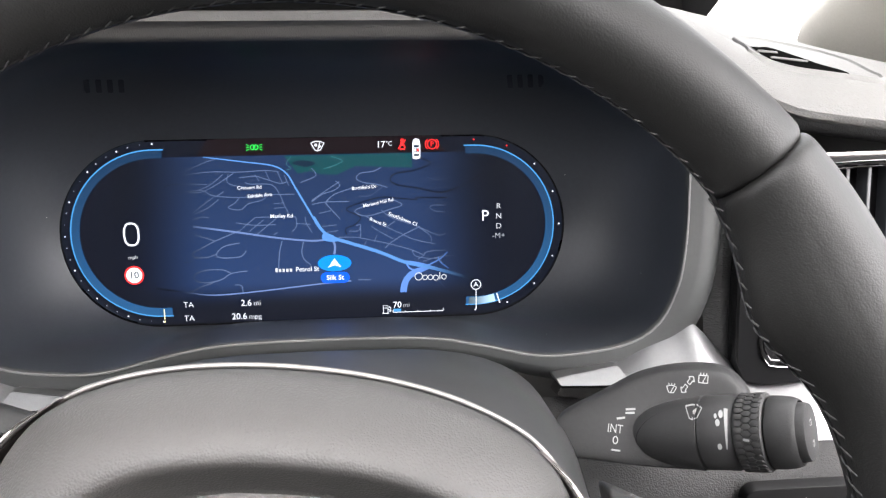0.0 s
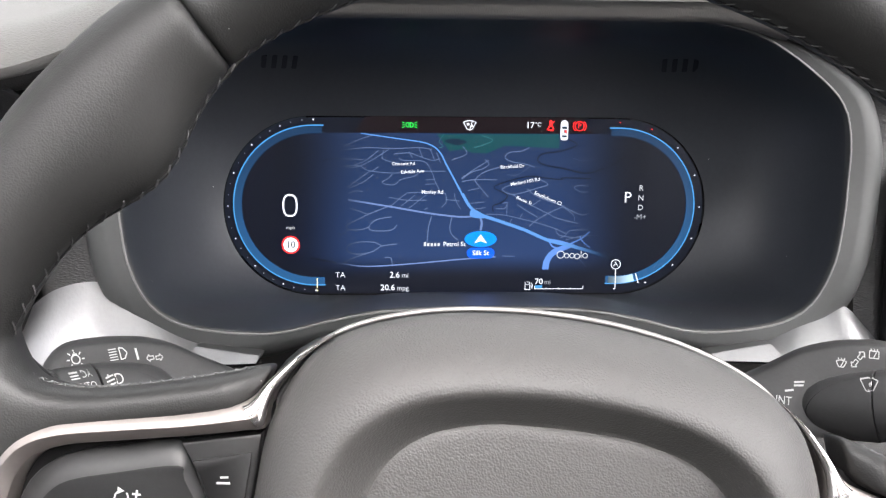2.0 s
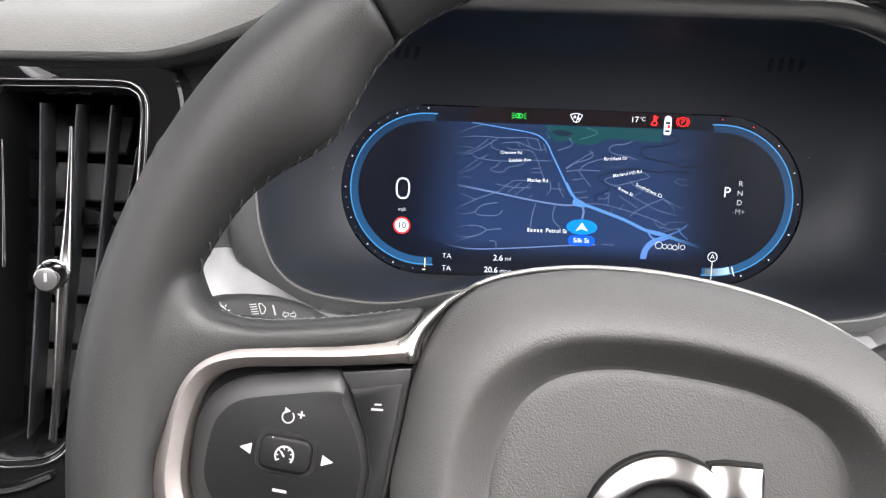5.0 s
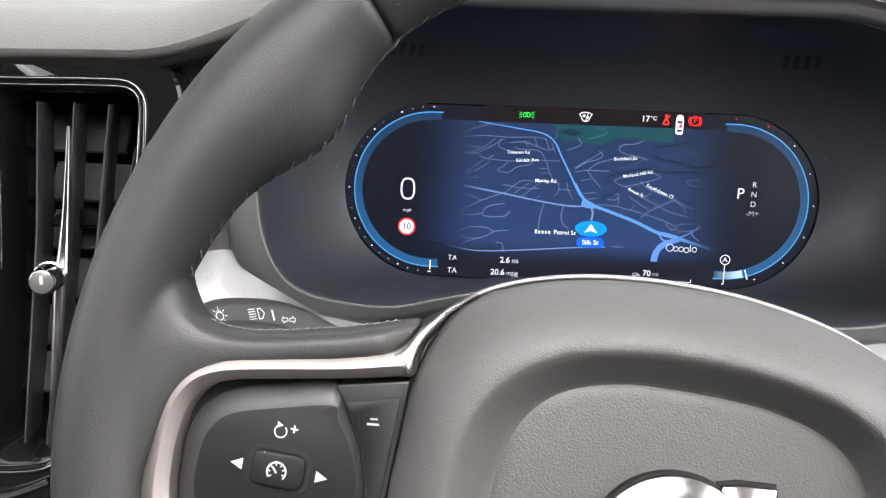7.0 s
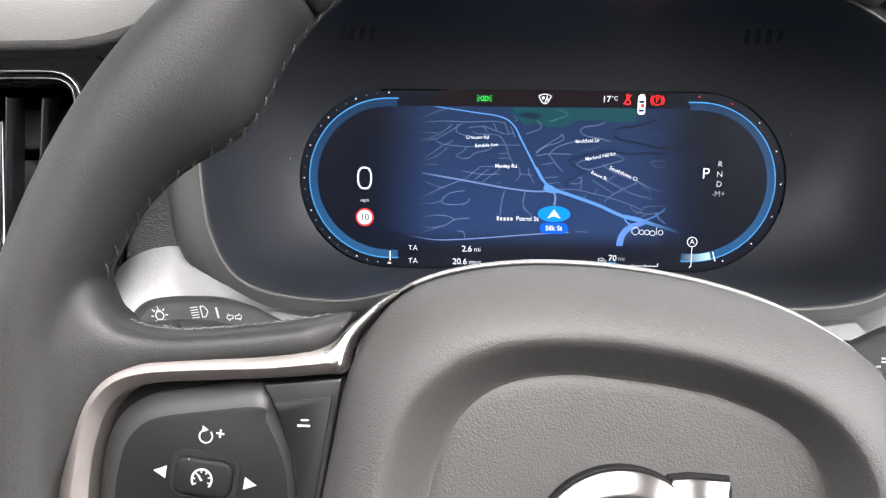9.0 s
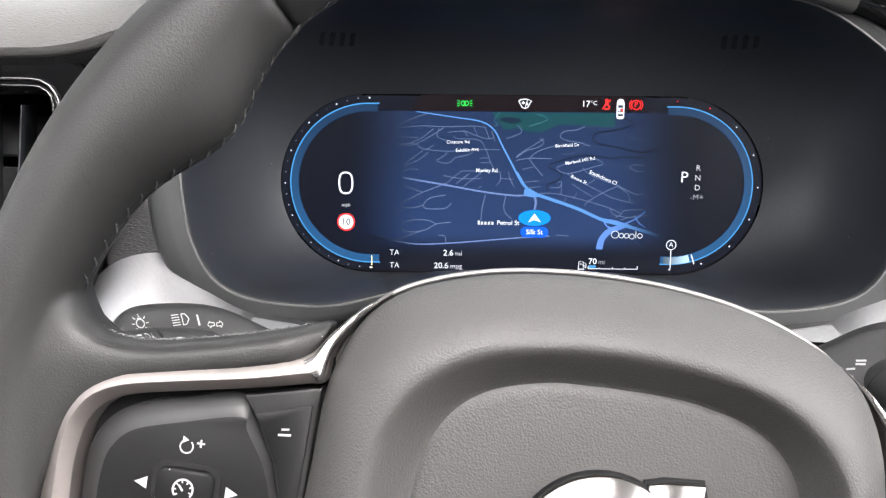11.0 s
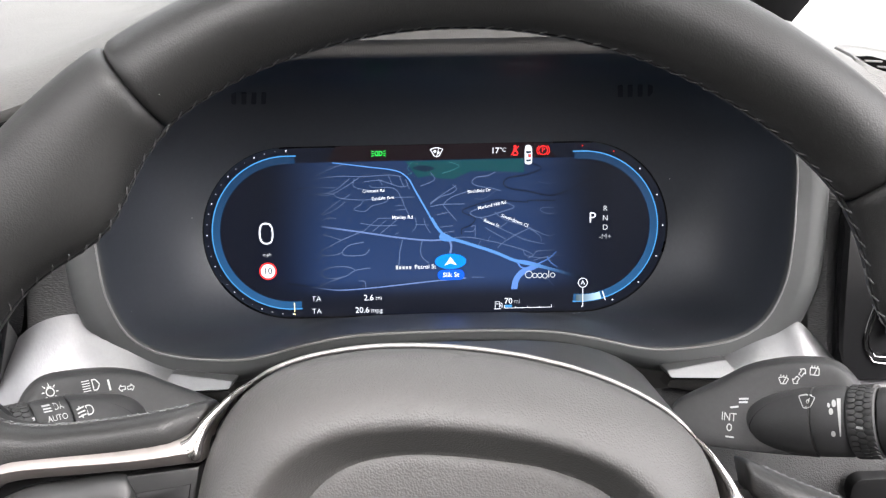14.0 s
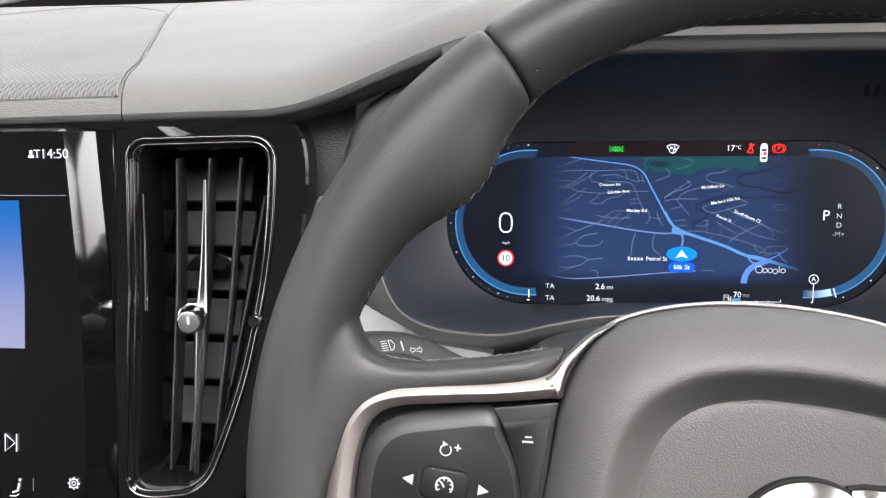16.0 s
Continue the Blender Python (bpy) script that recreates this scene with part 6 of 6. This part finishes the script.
def turned(profile, n=36):
    """A turned piece along its own y: rows of distance and radius."""
    return loft([[(r * math.cos(t), y, r * math.sin(t)) for t in (2 * math.pi * i / n for i in range(n))] for y, r in profile], cap=True)


knob = part("knob", moved(turned(((0.014, 0.0085), (0.012, 0.0108), (0.010, 0.0110), (0.009, 0.0096), (0.0, 0.0098), (-0.003, 0.0095), (-0.0062, 0.0088), (-0.0068, 0.0080))), knob_m), CHROME, vent, "chrome vent knob")
part("knob_face", moved(turned(((-0.0060, 0.0078), (-0.0072, 0.0076), (-0.0075, 0.0070))), knob_m), KNOB_FACE, knob, "dark grey knob face")
part("knob_mark", moved(plate(rounded(-0.0010, -0.0010, 0.0010, 0.0050, 0.0004, 2), -0.0081, -0.007), knob_m), PRINT, knob, smooth=False)
part("knob_groove", moved(turned(((0.0092, 0.0100), (0.0088, 0.0101), (0.0080, 0.0101), (0.0076, 0.0100))), knob_m), BLACK_GAP, knob, "dark groove round the knob")
for line, r0, r1 in (([(-0.2325, 0.034), (-0.2350, 0.000), (-0.2385, -0.030), (-0.2415, -0.048)], 0.0005, 0.0026), ([(-0.3075, 0.022), (-0.3078, -0.010), (-0.3080, -0.046)], 0.0004, 0.0012)):
    way = spline([(x, frame_y(z) + 0.002, z) for x, z in line], 6)
    part("side_spindle", tube(way, [r0 + (r1 - r0) * (i / (len(way) - 1)) ** 1.6 for i in range(len(way))], 12, flat=0.6), DARK_CHROME if r1 < 0.002 else CHROME, vent, "slim chrome side spindle")
part("catch", moved(turned(((0.004, 0.0034), (-0.004, 0.0037), (-0.0052, 0.0029)), 16), pose(-0.2415, -0.1020, -0.0495)), CHROME, vent, "small chrome catch")
part("foot_trim", tube(spline([(-0.325, frame_y(-0.165) - 0.001, -0.166), (-0.300, frame_y(-0.165) - 0.002, -0.1645), (-0.278, frame_y(-0.155) - 0.001, -0.156)], 6), 0.002, 8), CHROME, vent, "chrome strip under the vent")

touch = thing("touch_screen", "upright touch screen with gloss black frame, lit blue tile", "touch screen")


def bevelled(z, line):
    """The glass's bevel leans a little towards the vent as it goes down."""
    return [(x - (0.05 * max(z, -0.10) if -0.3495 < x < -0.333 else 0), y) for x, y in line]


rows = []
for z in (0.0610, 0.0590, 0.03, 0.0, -0.03, -0.065, -0.10, -0.185, -0.19):
    rows.append([(x, y + (0.004 if z in (0.0610, -0.19) else 0) - 0.10 * max(-z - 0.03, 0), z) for x, y in bevelled(z, ((-0.3258, -0.085), (-0.3260, -0.0965), (-0.3271, -0.0975), (-0.3322, -0.0980), (-0.3334, -0.0989), (-0.3352, -0.1008), (-0.3387, -0.1047), (-0.3420, -0.1087), (-0.3452, -0.1126), (-0.3466, -0.1136), (-0.3490, -0.1140), (-0.40, -0.1140), (-0.49, -0.1140), (-0.505, -0.110), (-0.515, -0.085)))])
part("glass", loft(rows, closed=False), TOUCH_GLASS, touch, "gloss black glass with rounded sides", angle=14)


def on_glass(bm):
    for v in bm.verts:
        v.co.y += -0.1146 - 0.10 * max(-v.co.z - 0.03, 0)
    return bm


TILE = blend_lit("lit_tile", (-0.60, -0.55, -0.3, -0.2), (-0.20, -0.066, 0.020), (0.30, 0.31, 0.50), (0.0, 0.12, 0.45), 0.72)
grid_rows = [[(x, 0, z) for x in (-0.49, -0.43, -0.3755)] for z in np.linspace(0.0205, -0.0640, 9)]
part("picture", on_glass(loft(grid_rows, closed=False)), TILE, touch, "blue to lilac picture tile", smooth=False)
part("clock", on_glass(letters("14:50", 0.0052, -0.3440, 0.0463, -0.0004, 0, "RIGHT")), L_WHITE, touch, "white clock digits", smooth=False)
part("signal", on_glass(merge(letters("T", 0.0045, -0.3626, 0.0463, -0.0004), area(circle(-0.3662, 0.0475, 0.0011, 12), -0.0004), area([(-0.3681, 0.0443), (-0.3643, 0.0443), (-0.3649, 0.0462), (-0.3675, 0.0462)], -0.0004))), L_WHITE, touch, smooth=False)
part("rule", on_glass(stroke([(-0.49, 0.0233), (-0.347, 0.0233)], 0.0004, -0.0004)), L_GREY, touch, smooth=False)
part("next_sign", on_glass(merge(stroke([(-0.3875, -0.1130), (-0.3875, -0.1230), (-0.3815, -0.1180), (-0.3875, -0.1130)], 0.0007, -0.0004), stroke([(-0.3805, -0.1130), (-0.3805, -0.1230)], 0.0008, -0.0004))), L_WHITE, touch, "white skip sign", smooth=False)
part("seat_sign", on_glass(merge(stroke([(-0.3790, -0.1410), (-0.3800, -0.1455), (-0.3833, -0.1465)], 0.0012, -0.0004), stroke([(-0.3848, -0.1485), (-0.3808, -0.1485), (-0.3793, -0.1472)], 0.0006, -0.0005), area(circle(-0.3786, -0.1392, 0.0009, 10), -0.0004))), L_WHITE, touch, "white seat sign", smooth=False)
gear = [stroke(circle(-0.3460, -0.1400, 0.0025, 24), 0.0006, -0.0004, closed=True), stroke(circle(-0.3460, -0.1400, 0.0011, 16), 0.0005, -0.0004, closed=True)]
for a in range(0, 360, 45):
    gear.append(stroke([(-0.3460 + r * math.cos(radians(a)), -0.1400 + r * math.sin(radians(a))) for r in (0.0025, 0.0036)], 0.0010, -0.0005))
part("gear_sign", on_glass(merge(*gear)), L_WHITE, touch, "white gear sign", smooth=False)
part("rule", on_glass(stroke([(-0.3705, -0.1380), (-0.3705, -0.1450)], 0.0003, -0.0004)), L_GREY, touch, smooth=False)

# ---- end air vent by the door ----
end_vent = thing("air_vent", "gloss black end air vent with a chrome bar", "air vent", group="air vents")
o = even(spline([(0.2140, 0.000), (0.2132, -0.053), (0.2150, -0.0680), (0.2220, -0.0750), (0.2500, -0.0758), (0.330, -0.0758), (0.345, -0.06), (0.345, 0.040), (0.330, 0.0425), (0.250, 0.0415), (0.230, 0.036), (0.2155, 0.018)], 5, True), 90, True)


def back_off(x):
    return 0.25 * max(0, x - 0.24)


inner_o = even(spline([(0.2440, 0.010), (0.2310, -0.030), (0.2250, -0.0520), (0.2285, -0.0625), (0.2390, -0.0662), (0.300, -0.0664), (0.330, -0.0664), (0.336, -0.045), (0.336, 0.030), (0.330, 0.0365), (0.262, 0.0365), (0.2510, 0.031)], 5, True), 90, True)
start = min(range(90), key=lambda i: np.hypot(*(inner_o[i] - o[0])))
inner_o = inner_o[start:] + inner_o[:start]
part("surround", loft([[(q[0], -0.085 + back_off(q[0]), q[1]) for q in o], [(q[0], -0.094 + back_off(q[0]), q[1]) for q in grow(o, -0.0004)], [(q[0], -0.0955 + back_off(q[0]), q[1]) for q in grow(o, -0.0010)], [(q[0], -0.0955 + back_off(q[0]), q[1]) for q in inner_o], [(q[0], -0.080 + back_off(q[0]), q[1]) for q in grow(inner_o, -0.002)]], cap_last=True), VENT_BLACK, end_vent, "gloss black surround")
part("frame", tube([(q[0], -0.0962 + back_off(q[0]), q[1]) for q in inner_o], 0.0006, 8, True), DARK_CHROME, end_vent, "thin dark chrome frame")
part("inner_rim", tube([(q[0], -0.0945 + back_off(q[0]), q[1]) for q in grow(inner_o, -0.0030)], 0.0005, 8, True), DARK_CHROME, end_vent, "thin inner chrome line")
part("bar", tube([(x, -0.103 + back_off(x), 0.0412) for x in np.linspace(0.236, 0.345, 12)], 0.0013, 10, flat=0.8), SATIN, end_vent, "satin silver bar")
for x in (0.2480, 0.2620, 0.276, 0.290, 0.304, 0.322):
    bm = plate(rounded(x - 0.0012, -0.055, x + 0.0012, 0.034, 0.0008, 2), -0.090 + back_off(x), -0.074 + back_off(x), 0.0006)
    part("blade", bm, VANE, end_vent, "upright black blade")
part("spindle", tube([(0.2640, -0.094 + back_off(0.264), z) for z in np.linspace(0.030, -0.03, 8)], [0.0008 + 0.0022 * t for t in np.linspace(0, 1, 8)], 8), CHROME, end_vent, "tapered chrome spindle")

# ---- side window demister in the dash top ----
demist = thing("demister_vent", "charcoal slot vent in the dash top near the pillar", "demister vent")


def on_top(x, dy, up=0.0):
    return pad_point(x, dy, pad_height(dy), up)


rim_xy = even(spline([(0.2495, 0.100), (0.2860, 0.134), (0.3120, 0.122), (0.3110, 0.0760), (0.3050, 0.0400), (0.3040, 0.0216), (0.2792, 0.0190), (0.2609, 0.0180), (0.2430, 0.0168), (0.2292, 0.0145), (0.2225, 0.0170), (0.2215, 0.0245), (0.2320, 0.0560)], 6, True), 80, True)
mouth_xy = even(spline([(0.2296, 0.0377), (0.2517, 0.0658), (0.2581, 0.0621), (0.2625, 0.0499), (0.2696, 0.0328), (0.2825, 0.0215), (0.2616, 0.0196), (0.2450, 0.0195), (0.2310, 0.0180), (0.2260, 0.0220)], 6, True), 80, True)


def lay(line, share, up):
    """The line drawn in towards its middle and laid on the dash top."""
    mx, my = np.mean([q[0] for q in line]), np.mean([q[1] for q in line])
    return [on_top(mx + (a - mx) * share, my + (b - my) * share, up) for a, b in line]


part("surround", loft([lay(rim_xy, 1.05, -0.001), lay(rim_xy, 1.03, 0.0016), lay(rim_xy, 1.0, 0.0022)] + [lay(rim_xy, v, 0.0010) for v in (0.97, 0.85, 0.7, 0.5, 0.3, 0.1)], cap_last=True), DASH_SKIN, demist, "raised charcoal edge")
# the mouth is a flat sheet; the shade of its depth is painted
part("opening", loft([lay(mouth_xy, v, 0.0016) for v in (1.0, 0.8, 0.6, 0.4, 0.2, 0.05)], cap_last=True), HOLLOW_SHADE, demist)
for a, b in (((0.2245, 0.0190), (0.2475, 0.0410)), ((0.2320, 0.0180), (0.2600, 0.0290))):
    part("slat", tube([on_top(*a, 0.0026), on_top(*b, 0.0026)], 0.0006, 6), DASH_SKIN, demist, "thin grey slat")

# ---- lamp switch pad low on the dash ----
pad_sw = thing("switch_panel", "black lamp switch panel with a dial sign", "switch panel", DASH @ pose(0.233, -0.129, -0.1245, 12, 0, 0))
part("plate", plate(rounded(-0.030, -0.025, 0.05, 0.012, 0.006), -0.003, 0.004, 0.001), PAD_PLASTIC, pad_sw, "matt black switch plate")
part("dial", moved(turned(((0.0, 0.009), (-0.006, 0.0088), (-0.0075, 0.008))), pose(0.012, 0, -0.006)), STALK_PLASTIC, pad_sw, "black thumb wheel")
part("dial_sign", merge(stroke(circle(0.0, 0.0035, 0.0018, 18), 0.0005, -0.0034, closed=True), *[stroke([(r * math.cos(radians(a)), 0.0035 + r * math.sin(radians(a))) for r in (0.0024, 0.0031)], 0.0004, -0.0034) for a in range(0, 360, 45)]), PRINT, pad_sw, "white dimmer sign", smooth=False)
